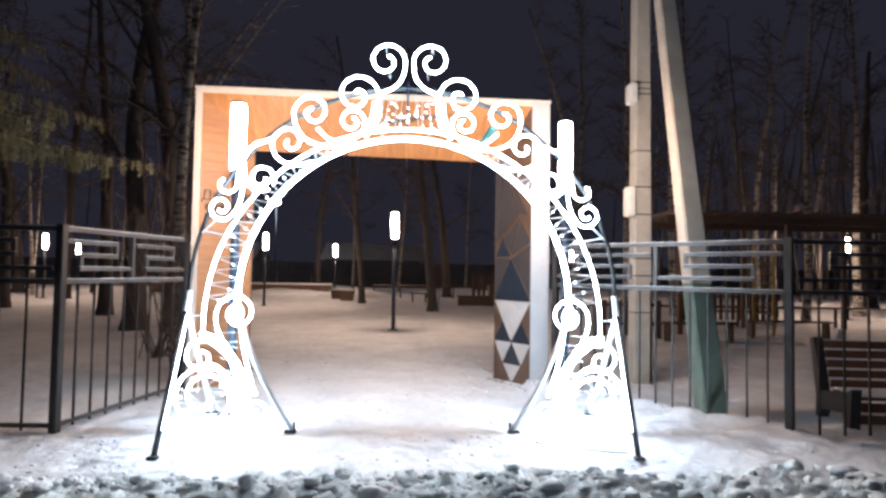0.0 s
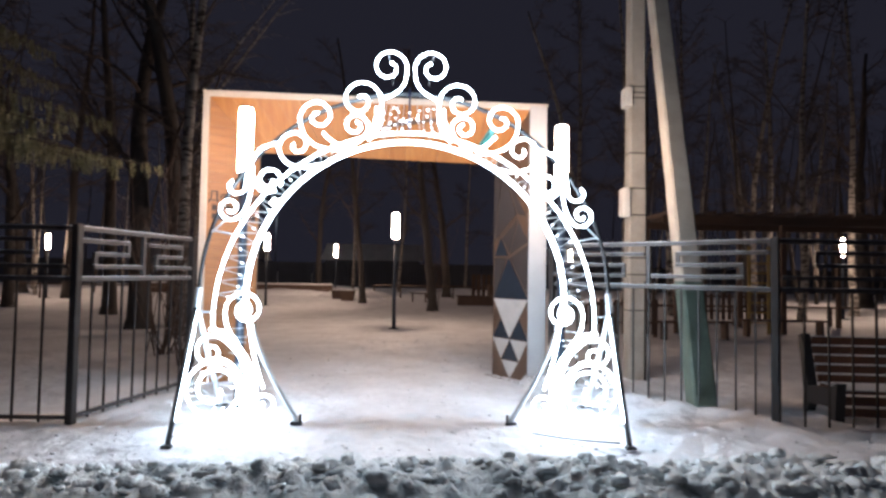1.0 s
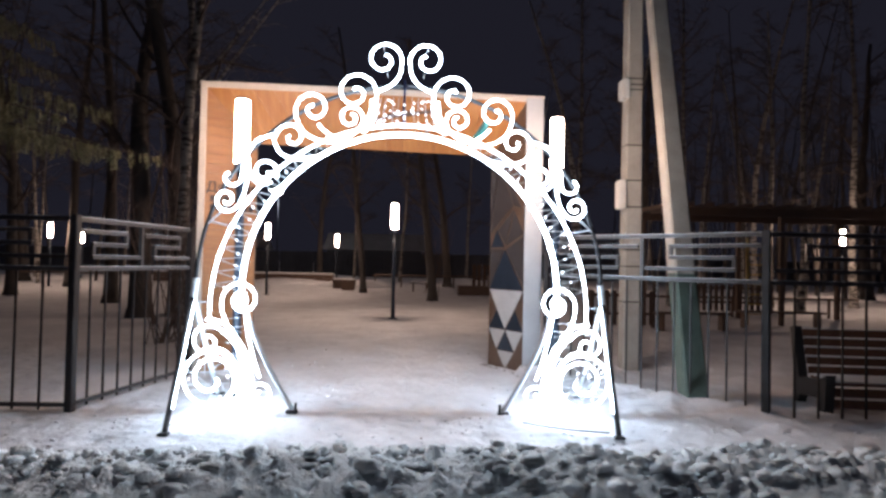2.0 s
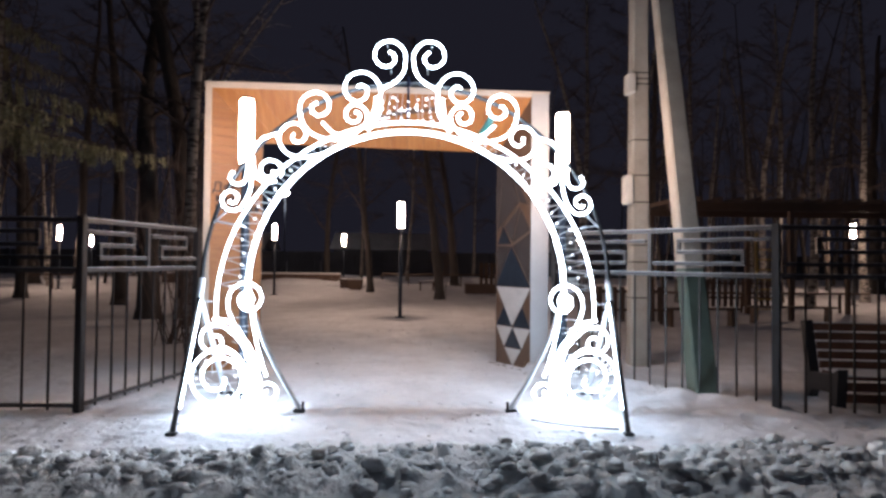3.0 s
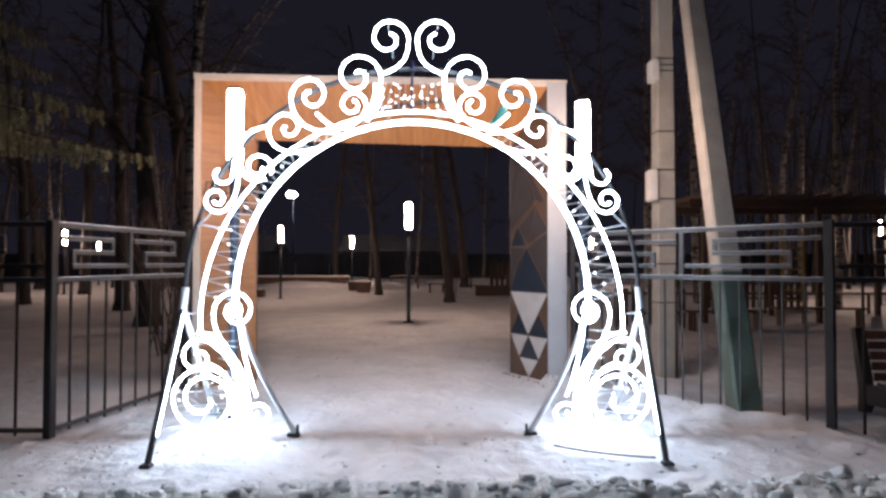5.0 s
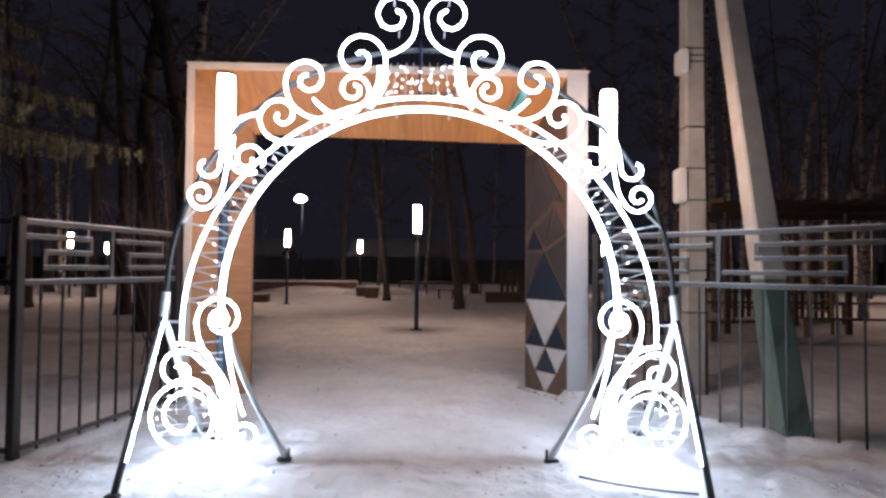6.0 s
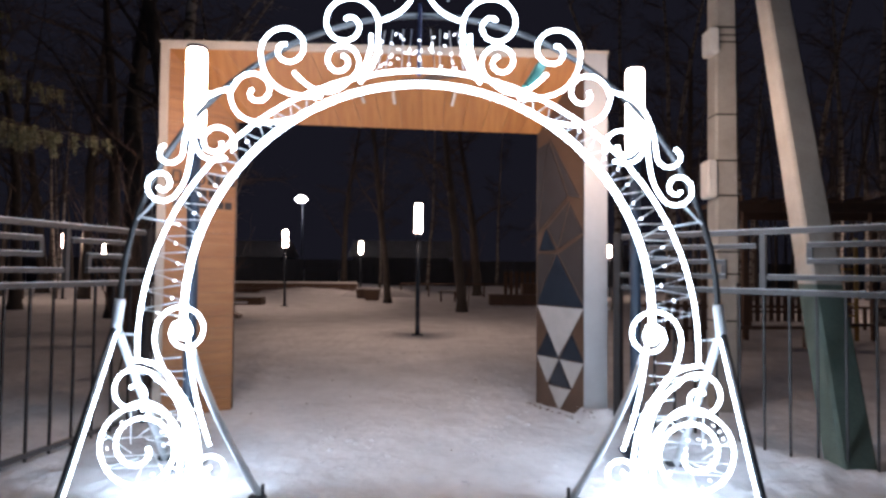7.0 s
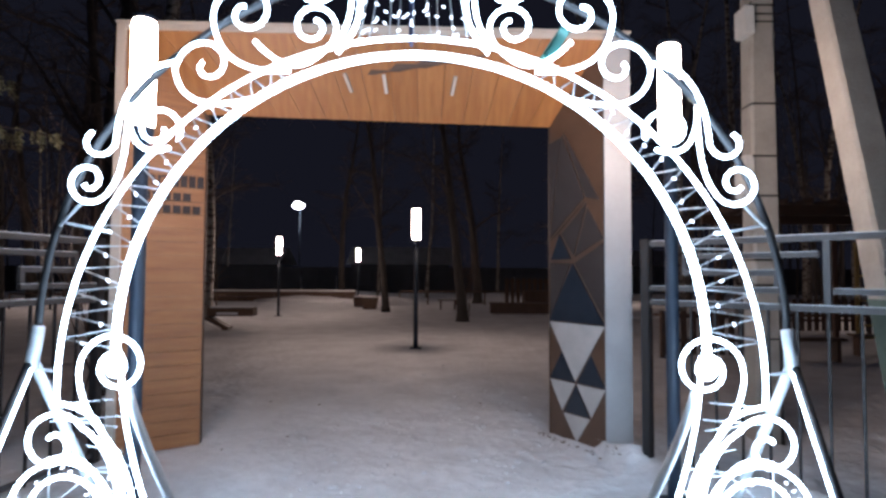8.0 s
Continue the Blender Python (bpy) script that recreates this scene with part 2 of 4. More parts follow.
def make_ridge():
    """The ploughed bank between pavement and road."""
    nx, ny = 400, 70
    verts, faces = [], []
    for j in range(ny + 1):
        for i in range(nx + 1):
            x, y = -7.2 + 14.8 * i / nx, -2.75 + 2.05 * j / ny
            verts.append((x, y, max(ridge(x, y), -0.06) + ground_height(x, y)))
    for j in range(ny):
        for i in range(nx):
            k = j * (nx + 1) + i
            faces.append((k, k + 1, k + nx + 2, k + nx + 1))
    me = bpy.data.meshes.new("snow_ridge")
    me.from_pydata(verts, [], faces)
    me.materials.append(CLOD)
    me.polygons.foreach_set("use_smooth", [True] * len(me.polygons))
    tagged(new("snow_ridge", me), "dirty grey ploughed snow ridge along the road", "snow ridge", kind="stuff")
    for x0 in (-22.0, 7.5):
        verts, faces = [], []
        for j in range(31):
            for i in range(101):
                x, y = x0 + 14.9 * i / 100, -2.75 + 2.05 * j / 30
                verts.append((x, y, max(ridge(x, y), -0.06) + ground_height(x, y)))
        for j in range(30):
            for i in range(100):
                k = j * 101 + i
                faces.append((k, k + 1, k + 102, k + 101))
        me = bpy.data.meshes.new("snow_ridge")
        me.from_pydata(verts, [], faces)
        me.materials.append(CLOD)
        me.polygons.foreach_set("use_smooth", [True] * len(me.polygons))
        tagged(new("snow_ridge", me), "dirty grey ploughed snow ridge along the road", "snow ridge", kind="stuff")


make_ridge()


def lump_field(name, label, category, count, place, size, mat, seed):
    """Small broken lumps of snow, past counting."""
    rng = random.Random(seed)
    forms = []
    for level in (1, 2):
        bm = bmesh.new()
        bmesh.ops.create_icosphere(bm, subdivisions=level, radius=1.0)
        forms.append(([v.co.copy() for v in bm.verts], [[v.index for v in f.verts] for f in bm.faces]))
        bm.free()
    verts, faces = [], []
    for _ in range(count):
        x, y, z = place(rng)
        r = size(rng)
        off = Vector((rng.uniform(0, 90), 0, 0))
        sq = (rng.uniform(0.8, 1.5), rng.uniform(0.8, 1.3), rng.uniform(0.35, 0.8))
        points, cells = forms[1 if r > 0.03 else 0]
        o = len(verts)
        for c in points:
            k = r * (1 + 0.7 * noise.noise(c * 1.1 + off) + 0.4 * noise.noise(c * 2.6 + off))
            verts.append((x + c.x * sq[0] * k, y + c.y * sq[1] * k, z + r * 0.15 + c.z * sq[2] * k))
        faces += [[o + i for i in f] for f in cells]
    me = bpy.data.meshes.new(name)
    me.from_pydata(verts, [], faces)
    me.materials.append(mat)
    me.polygons.foreach_set("use_smooth", [True] * len(me.polygons))
    tagged(new(name, me), label, category, kind="stuff")


def on_ridge(rng):
    x, y = rng.uniform(-7.0, 7.4), max(min(-1.79 + rng.gauss(0, 0.24), -1.3), -2.5)
    return x, y, max(ridge(x, y), 0) + ground_height(x, y)


def on_path(rng):
    k = rng.choice(((0.6, 1.2), (-0.6, 1.7), (1.0, 2.6), (0.2, 3.6), (-0.9, 3.2), (0.5, 5.0), (-0.4, 6.4), (0.9, 7.2)))
    x, y = k[0] + rng.gauss(0, 0.42), k[1] + rng.gauss(0, 0.5)
    return x, y, ground_height(x, y) - 0.002


def on_pavement(rng):
    x, y = rng.uniform(-6, 6.5), rng.uniform(-1.25, -0.1)
    return x, y, ground_height(x, y) - 0.002


lump_field("snow_clods", "lumpy dirty grey clods of ploughed snow along the road", "snow clods", 1900, on_ridge, lambda g: 0.008 + 0.062 * g.random() ** 2.4, CLOD, 4)
lump_field("snow_crumbs", "small loose crumbs of snow on the trodden path", "snow crumbs", 900, on_path, lambda g: 0.005 + 0.022 * g.random() ** 3, SNOW, 5)
lump_field("snow_crumbs", "small loose crumbs of snow on the pavement", "snow crumbs", 700, on_pavement, lambda g: 0.004 + 0.016 * g.random() ** 3, SNOW, 6)


# ---- the light arch ----
def make_arch():
    arch = thing("light_arch", pose(0, 0, 0), "glowing white openwork arch of scrolls wrapped in lights", "light arch")
    RT = 0.0118
    half = [
        scroll(0.225, 3.62, 0.19, 0.045, 200, -260, 1.1, (0.30, 3.29), (0.045, 3.36)),
        scroll(0.51, 3.27, 0.225, 0.035, 200, -300, 1.0, (0.42, 2.86), (0.27, 3.02)),
        scroll(0.555, 3.01, 0.145, 0.035, 240, -270, 0.9, (0.88, 2.93), (0.66, 2.68)),
        scroll(0.93, 3.09, 0.19, 0.033, -20, 450, 0.9, (0.68, 2.76), (1.06, 2.73)),
        scroll(1.14, 2.79, 0.18, 0.028, -5, 400, 0.7, (0.89, 2.60), (1.29, 2.50)),
        [Vector((1.31, 0, 2.81)), Vector((1.40, 0, 2.79)), Vector((1.48, 0, 2.75))],
        scroll(1.41, 2.43, 0.135, 0.035, 200, -200),
        bend((1.57, 0, 2.50), (1.54, 0, 2.25), (1.33, 0, 2.33)),
        scroll(1.735, 2.37, 0.10, 0.05, 190, 420, 1.0, (1.45, 2.78), (1.62, 2.66)),
        scroll(1.78, 2.14, 0.13, 0.028, 200, 690, 1.0, (1.57, 2.57), (1.57, 2.2)),
        bend((0.345, 0, 3.20), (0.33, 0, 3.05), (0.43, 0, 2.90)),
        bend((1.47, 0, 0.10), (1.45, 0, 0.50), (1.62, 0, 0.72), 8) + bend((1.62, 0, 0.72), (1.80, 0, 0.92), (1.80, 0, 1.10), 8)[1:]
        + spiral(1.60, 1.13, 0.20, 0.03, 0, 600, 0.8)[1:],
        scroll(1.93, 0.71, 0.18, 0.03, 150, -330, 1.0, (1.55, 0.12), (1.53, 0.66)),
        bend((1.52, 0, 0.10), (1.50, 0, 0.55), (1.70, 0, 0.84), 10) + bend((1.70, 0, 0.84), (1.80, 0, 0.93), (1.95, 0, 0.93), 8)[1:],
        bend((1.61, 0, 0.10), (1.58, 0, 0.46), (1.74, 0, 0.60), 10) + bend((1.74, 0, 0.60), (1.84, 0, 0.68), (1.98, 0, 0.61), 8)[1:],
        scroll(1.88, 0.335, 0.285, 0.04, 185, -560, 2.2, (1.64, 0.06), (1.59, 0.16)),
        scroll(1.38, 0.185, 0.135, 0.03, -60, 420, 1.0, (1.62, 0.06), (1.50, 0.02)),
        bend((1.57, 0, 1.20), (1.57, 0, 0.80), (1.40, 0, 0.35)),
    ]
    for pts in half:
        for side in (pts, mirror(pts)):
            part("scroll", rope(side, RT), LED, arch, "scroll wrapped in white light rope", True)
    for sx in (1, -1):
        knob = bmesh.new()
        bmesh.ops.create_uvsphere(knob, u_segments=14, v_segments=8, radius=0.062, matrix=Matrix.Translation((sx * 1.60, 0.0, 1.13)) @ Matrix.Diagonal((1, 0.45, 1, 1)))
        part("rosette", knob, LED, arch, "coiled knot of white lights", True)
    inner = [Vector((1.60 * math.cos(a), 0, 1.25 + 1.60 * math.sin(a))) for a in (radians(-3 + 186 * i / 90) for i in range(91))]
    outer = [Vector((1.915 * math.cos(a), 0, 1.03 + 1.915 * math.sin(a))) for a in (radians(-3 + 186 * i / 96) for i in range(97))]
    part("inner_ring", rope(inner, 0.021), LED, arch, "thick ring of white light rope", True)
    part("outer_ring", rope(outer, 0.0125), LED, arch, "ring of white light rope", True)
    # zigzag wires and small bulbs between the rings
    rng = random.Random(7)
    bulbs = bmesh.new()
    for k in range(16):
        deg = -1 + 4.1 * k
        a, a2 = radians(deg), radians(deg + 4.1)
        b = radians(deg + 8.4 - 0.05 * deg)
        for sx in (1, -1):
            p = Vector((sx * 1.60 * math.cos(a), 0, 1.25 + 1.60 * math.sin(a)))
            p2 = Vector((sx * 1.60 * math.cos(a2), 0, 1.25 + 1.60 * math.sin(a2)))
            q = Vector((sx * 1.915 * math.cos(b), 0, 1.03 + 1.915 * math.sin(b)))
            part("lattice_wire", tube((p, q), 0.0045, 5), WIRE, arch)
            part("lattice_wire", tube((q, p2), 0.0045, 5), WIRE, arch)
            if k < 14:
                s = rng.uniform(0.25, 0.75)
                m = Matrix.Translation(p.lerp(q, s) + Vector((0, -0.02, 0))) @ pose(0, 0, 0, 0, rng.uniform(0, 180), 0)
                bmesh.ops.create_uvsphere(bulbs, u_segments=8, v_segments=5, radius=0.0078, matrix=m @ Matrix.Diagonal((1.7, 0.7, 0.8, 1)))
    # cross wires in the foot of each side
    for sx in (1, -1):
        for z0, xa, xb in ((0.95, 1.62, 1.93), (0.86, 1.58, 1.95), (0.60, 1.50, 1.78), (0.48, 1.46, 1.66), (0.42, 1.62, 2.14), (0.30, 1.58, 2.12), (0.22, 1.66, 2.1), (0.14, 1.4, 1.66)):
            part("lattice_wire", tube((Vector((sx * xa, 0.01, z0)), Vector((sx * xb, 0.01, z0 - 0.03))), 0.0045, 5), WIRE, arch)
        for k in range(7):
            a, b = radians(20 + 51 * k), radians(75 + 51 * k)
            part("lattice_wire", tube((Vector((sx * (1.88 + 0.07 * math.cos(a)), 0.008, 0.335 + 0.07 * math.sin(a))), Vector((sx * (1.88 + 0.275 * math.cos(b)), 0.008, 0.335 + 0.275 * math.sin(b)))), 0.0045, 5), WIRE, arch)
        for k in range(5):
            z0 = 0.28 + 0.13 * k
            part("lattice_wire", tube((Vector((sx * (1.47 + 0.03 * k), 0.012, z0)), Vector((sx * (1.62 + 0.045 * k), 0.012, z0 + 0.03))), 0.0045, 5), WIRE, arch)
        for _ in range(22):
            p = Vector((sx * rng.uniform(1.6, 2.1), -0.01, rng.uniform(0.1, 0.6)))
            bmesh.ops.create_uvsphere(bulbs, u_segments=8, v_segments=5, radius=0.0075, matrix=Matrix.Translation(p) @ pose(0, 0, 0, 0, rng.uniform(0, 180)) @ Matrix.Diagonal((1.7, 0.7, 0.8, 1)))
    # strings of leaf bulbs that hang in the crown
    for k in range(9):
        x = -0.30 + 0.075 * k + rng.uniform(-0.01, 0.01)
        top = 3.24 - 0.05 * abs(x)
        part("bulb_string", tube((Vector((x * 0.85, 0.0, top)), Vector((x + rng.uniform(-0.03, 0.03), 0.0, 2.93))), 0.004, 5), WIRE, arch)
        for _ in range(5):
            p = Vector((x + rng.uniform(-0.03, 0.03), -0.015, rng.uniform(2.95, top - 0.03)))
            bmesh.ops.create_uvsphere(bulbs, u_segments=8, v_segments=5, radius=0.0066, matrix=Matrix.Translation(p) @ pose(0, 0, 0, 0, rng.uniform(0, 180)) @ Matrix.Diagonal((1.9, 0.7, 0.8, 1)))
    tagged(part("leaf_bulb_garland", bulbs, BULB, arch, "small leaf-shaped white bulbs", True), kind="stuff")
    part("ribbon", bar((-0.012, 0.045, 2.93), (-0.008, 0.045, 3.42), 0.11, 0.02, 0.006), BANNER, arch, "dark blue satin ribbon")
    for sx in (1, -1):
        part("hanger", tube(((sx * 0.225, 0, 3.80), (sx * 0.225, 0, 3.70)), 0.0045, 5), WIRE, arch)
        part("hanger", tube(((sx * 0.19, 0, 3.52), (sx * 0.185, 0, 3.44)), 0.0045, 5), WIRE, arch)
    part("floodlight", bar((0.74, 0.07, 2.84), (0.86, 0.09, 3.03), 0.10, 0.06, 0.012), TINSEL, arch, "small green lamp case")
    # the bearing pipe and its legs
    a0 = math.degrees(math.asin((1.30 - 1.28) / 2.09))
    hoop = [Vector((2.09 * math.cos(a), 0.09, 1.28 + 2.09 * math.sin(a))) for a in (radians(a0 + (180 - 2 * a0) * i / 80) for i in range(81))]
    part("bearing_pipe", tube(hoop, 0.021, 10), PIPE, arch, "dark grey bent steel pipe", True)
    for sx in (1, -1):
        part("sleeve", tube(((sx * 2.09, 0.09, 1.34), (sx * 2.105, 0.06, 1.10)), 0.036, 12), SILVER, arch, "silver pipe sleeve", True)
        part("front_leg", tube(((sx * 2.105, 0.045, 1.13), (sx * 2.00, -0.79, 0.0)), 0.024, 10), PIPE, arch, "dark steel leg", True)
        part("leg_rope", rope(((sx * 2.070, 0.02, 1.11), (sx * 2.022, -0.36, 0.60), (sx * 1.985, -0.665, 0.19)), 0.0075), LED, arch, "thin white light rope")
        part("rear_leg", tube(((sx * 2.105, 0.09, 1.13), (sx * 2.06, 0.78, 0.0)), 0.030, 10), SILVER, arch, "silver steel leg", True)
        part("inner_leg", tube(bend((sx * 1.56, 0.05, 1.0), (sx * 1.42, 0.05, 0.55), (sx * 1.05, 0.0, 0.02), 12), 0.026, 10), SILVER, arch, "silver bent steel leg", True)
        part("foot", box((-0.045, -0.035, 0.0), (0.045, 0.035, 0.03), pose(sx * 2.00, -0.80, 0.0), 0.008), PIPE, arch, "dark steel foot plate")
        part("foot", box((-0.07, -0.05, 0.0), (0.07, 0.05, 0.035), pose(sx * 2.06, 0.79, 0.0), 0.008), PIPE, arch)
        part("foot", box((-0.075, -0.03, 0.0), (0.04, 0.03, 0.035), pose(sx * 1.05, -0.01, 0.0, 0, 0, 0 if sx < 0 else 180), 0.008), PIPE, arch)
        part("peg", tube(((sx * 1.03, -0.02, 0.0), (sx * 1.03, -0.02, 0.11)), 0.012, 6), PIPE, arch)
        for za, zb, xa, xb in ((1.10, 1.10, 1.93, 2.09), (1.86, 1.92, 1.66, 1.97), (2.05, 1.90, 1.80, 1.98)):
            part("stay", tube(((sx * xa, 0.02, za), (sx * xb, 0.08, zb)), 0.009, 6), SILVER, arch)
    part("cable", tube(bend((1.2, -0.4, 0.035), (1.5, -0.62, 0.03), (1.93, -0.74, 0.04), 10), 0.008, 6), PIPE, arch, "thin dark supply cable")


make_arch()


# ---- the wooden gateway ----
def board(a, b, c, d, thick):
    """A board whose face is a, b, c, d and whose thickness goes behind that face."""
    bm = bmesh.new()
    a, b, c, d = (Vector(p) for p in (a, b, c, d))
    n = (b - a).cross(d - a).normalized() * -thick
    front = [bm.verts.new(p) for p in (a, b, c, d)]
    back = [bm.verts.new(p + n) for p in (a, b, c, d)]
    bm.faces.new(front)
    bm.faces.new(back[::-1])
    for i in range(4):
        j = (i + 1) % 4
        bm.faces.new((front[j], front[i], back[i], back[j]))
    return bm


def make_gateway():
    g = thing("gateway", pose(-2.81, 2.09, 0, 0, 0, 2.66), "splayed plywood entrance portal with pale edges and triangle mosaic", "gateway")
    H = 3.93
    LF, LB = Vector((0.05, 0.0, 0)), Vector((0.66, 0.38, 0))
    RF, RB = Vector((4.495, 0.0, 0)), Vector((4.125, 0.67, 0))
    top_f, top_b = 3.88, 3.20

    def up(p, z):
        return Vector((p.x, p.y, z))
    # left cheek: horizontal boards, cut to the slope of the soffit at the top
    left = part("left_cheek", board(up(LF, 0) + Vector((-0.02, 0.04, 0)), up(LB, 0) + Vector((-0.02, 0.04, 0)), up(LB, top_b) + Vector((-0.02, 0.04, 0)), up(LF, top_f) + Vector((-0.02, 0.04, 0)), 0.012), BACKBOARD, g, "plywood side panel")
    n = 30
    for i in range(n):
        z0, z1 = top_f * i / n + 0.0015, top_f * (i + 1) / n - 0.0015
        b0, b1 = (LF.lerp(LB, min(1.0, (top_f - z) / (top_f - top_b))) for z in (z0, z1))
        part("plank", board(up(LF, z0), up(b0, z0), up(b1, z1), up(LF, z1), 0.02), PLY, left)
    # soffit: boards that run from front to back
    soff = part("soffit", board(up(LF, top_f + 0.02), up(LB, top_b + 0.14), up(RB, top_b + 0.14), up(RF, top_f + 0.02), 0.012), BACKBOARD, g, "sloping plywood soffit")
    n = 15
    for i in range(n):
        s0, s1 = i / n + 0.0006, (i + 1) / n - 0.0006
        f0, f1 = up(LF.lerp(RF, s0), top_f), up(LF.lerp(RF, s1), top_f)
        b0, b1 = up(LB.lerp(RB, s0), top_b), up(LB.lerp(RB, s1), top_b)
        part("plank", board(f0, b0, b1, f1, 0.02), PLY_UP, soff)
    # right cheek with the mosaic
    right = part("right_cheek", board(up(RB, 0), up(RF, 0), up(RF, top_f), up(RB, top_b), 0.03), M_BROWN, g, "brown panel with triangle mosaic")
    face = (RF - RB).cross(Vector((0, 0, 1))).normalized()
    ex = (RF - RB)
    tris = [
        (M_WHITE, (0.0, 1.16), (0.99, 1.16), (0.48, 0.60)), (M_DARK, (0.0, 1.172), (0.99, 1.172), (0.44, 1.76)),
        (M_DARK, (0.0, 0.585), (0.485, 0.585), (0.24, 0.87)), (M_DARK, (0.505, 0.585), (0.99, 0.585), (0.76, 0.87)),
        (M_WHITE, (0.0, 0.572), (0.48, 0.572), (0.24, 0.285)), (M_WHITE, (0.51, 0.572), (0.99, 0.572), (0.76, 0.285)),
        (M_DARK, (0.265, 0.275), (0.735, 0.275), (0.495, 0.56)), (M_WHITE, (0.265, 0.262), (0.735, 0.262), (0.5, 0.01)),
        (M_DARK, (0.03, 1.80), (0.42, 1.80), (0.20, 2.06)), (M_GREY, (0.02, 1.20), (0.40, 1.76), (0.02, 1.77)),
        (M_GREY, (0.99, 1.22), (0.99, 1.95), (0.48, 1.76)), (M_GREY, (0.48, 1.82), (0.98, 1.99), (0.72, 2.3)),
        (M_GREY, (0.24, 2.06), (0.46, 1.84), (0.70, 2.34)), (M_GREY, (0.02, 2.0), (0.22, 2.1), (0.66, 2.36)),
        (M_GREY, (0.02, 2.03), (0.66, 2.40), (0.25, 3.08)), (M_GREY, (0.69, 2.40), (0.92, 2.36), (0.28, 3.10)), (M_GREY, (0.0, 2.1), (0.0, 3.02), (0.23, 3.05)),
    ]
    for mat, *pts in tris:
        p = [RB + ex * s + Vector((0, 0, z)) + face * 0.009 for s, z in pts]
        if (p[1] - p[0]).cross(p[2] - p[0]).dot(face) < 0:
            p = p[::-1]
        bm = bmesh.new()
        f = [bm.verts.new(q) for q in p]
        k = [bm.verts.new(q - face * 0.0085) for q in p]
        bm.faces.new(f)
        bm.faces.new(k[::-1])
        for i in range(3):
            j = (i + 1) % 3
            bm.faces.new((f[j], f[i], k[i], k[j]))
        part("tile", bm, mat, right)
    # pale front edges
    part("left_edge", box((-0.02, -0.035, 0), (0.062, -0.002, H), None, 0.004), TRIM, g, "pale painted edge board")
    part("top_edge", box((0.064, -0.035, 3.875), (4.482, -0.002, H), None, 0.004), TRIM, g, "pale painted edge board")
    part("right_edge", box((4.485, -0.035, 0), (4.735, -0.002, H), None, 0.004), GREYTRIM, g, "wide pale grey edge board")
    # casing behind
    part("casing", box((-0.02, 0.0, 0), (0.012, 0.44, H), None), BACKBOARD, g)
    part("casing", box((4.705, 0.0, 0), (4.735, 0.73, H), None), BACKBOARD, g)
    part("casing", board((-0.02, 0.445, 0), (-0.02, 0.445, H), (0.66, 0.445, H), (0.66, 0.445, 0), 0.02), BACKBOARD, g)
    part("casing", board((4.125, 0.735, 0), (4.125, 0.735, H), (4.73, 0.735, H), (4.73, 0.735, 0), 0.02), BACKBOARD, g)
    part("casing", board((0.0, 0.45, 3.23), (0.0, 0.45, H), (4.72, 0.745, H), (4.72, 0.745, 3.23), 0.02), BACKBOARD, g)
    part("roof_board", board((-0.03, -0.04, H + 0.025), (4.75, -0.04, H + 0.025), (4.75, 0.79, H + 0.025), (-0.03, 0.49, H + 0.025), 0.022), TRIM, g, "pale roof board")
    # two narrow brackets under the soffit
    for s, d in ((0.42, 0.02), (0.52, 0.0), (0.70, -0.02)):
        f, b = up(LF.lerp(RF, s), top_f), up(LB.lerp(RB, s + d), top_b)
        part("bracket", bar(f.lerp(b, 0.40) - Vector((0, 0, 0.03)), f.lerp(b, 0.62) - Vector((0, 0, 0.03)), 0.03, 0.02), TRIM, g, "small pale wooden bracket")
    # raised letters on the left cheek: one word that can be read in part, the rest as bars
    along = (LB - LF).normalized()
    normal = along.cross(Vector((0, 0, 1))).normalized()
    basis = Matrix((along, Vector((0, 0, 1)), normal)).transposed().to_4x4()
    tx = bpy.data.curves.new("lettering", "FONT")
    tx.body, tx.size, tx.extrude = "Дер", 0.19, 0.008
    probe = new("lettering_curve", tx)
    bpy.context.view_layer.update()
    me = bpy.data.meshes.new_from_object(probe.evaluated_get(bpy.context.evaluated_depsgraph_get()))
    bpy.data.objects.remove(probe)
    me.materials.clear()
    me.materials.append(LETTER)
    word = new("lettering", me)
    word.parent = left
    word.matrix_basis = Matrix.Translation(LF + along * 0.02 + Vector((0, 0, 2.46)) + normal * 0.012) @ basis
    word["label"] = "dark raised letters"
    for row, z in enumerate((2.33, 2.21)):
        for k in range(6 if row == 0 else 7):
            m = Matrix.Translation(LF + along * (0.08 + 0.088 * k) + Vector((0, 0, z)) + normal * 0.003) @ basis
            part("lettering_bar", box((0, 0, 0), (0.066, 0.075, 0.016), m), LETTER, left)
    for k in range(4):
        m = Matrix.Translation(LF + along * (0.42 + 0.075 * k) + Vector((0, 0, 2.465)) + normal * 0.003) @ basis
        part("lettering_bar", box((0, 0, 0), (0.058, 0.11, 0.016), m), LETTER, left)


make_gateway()


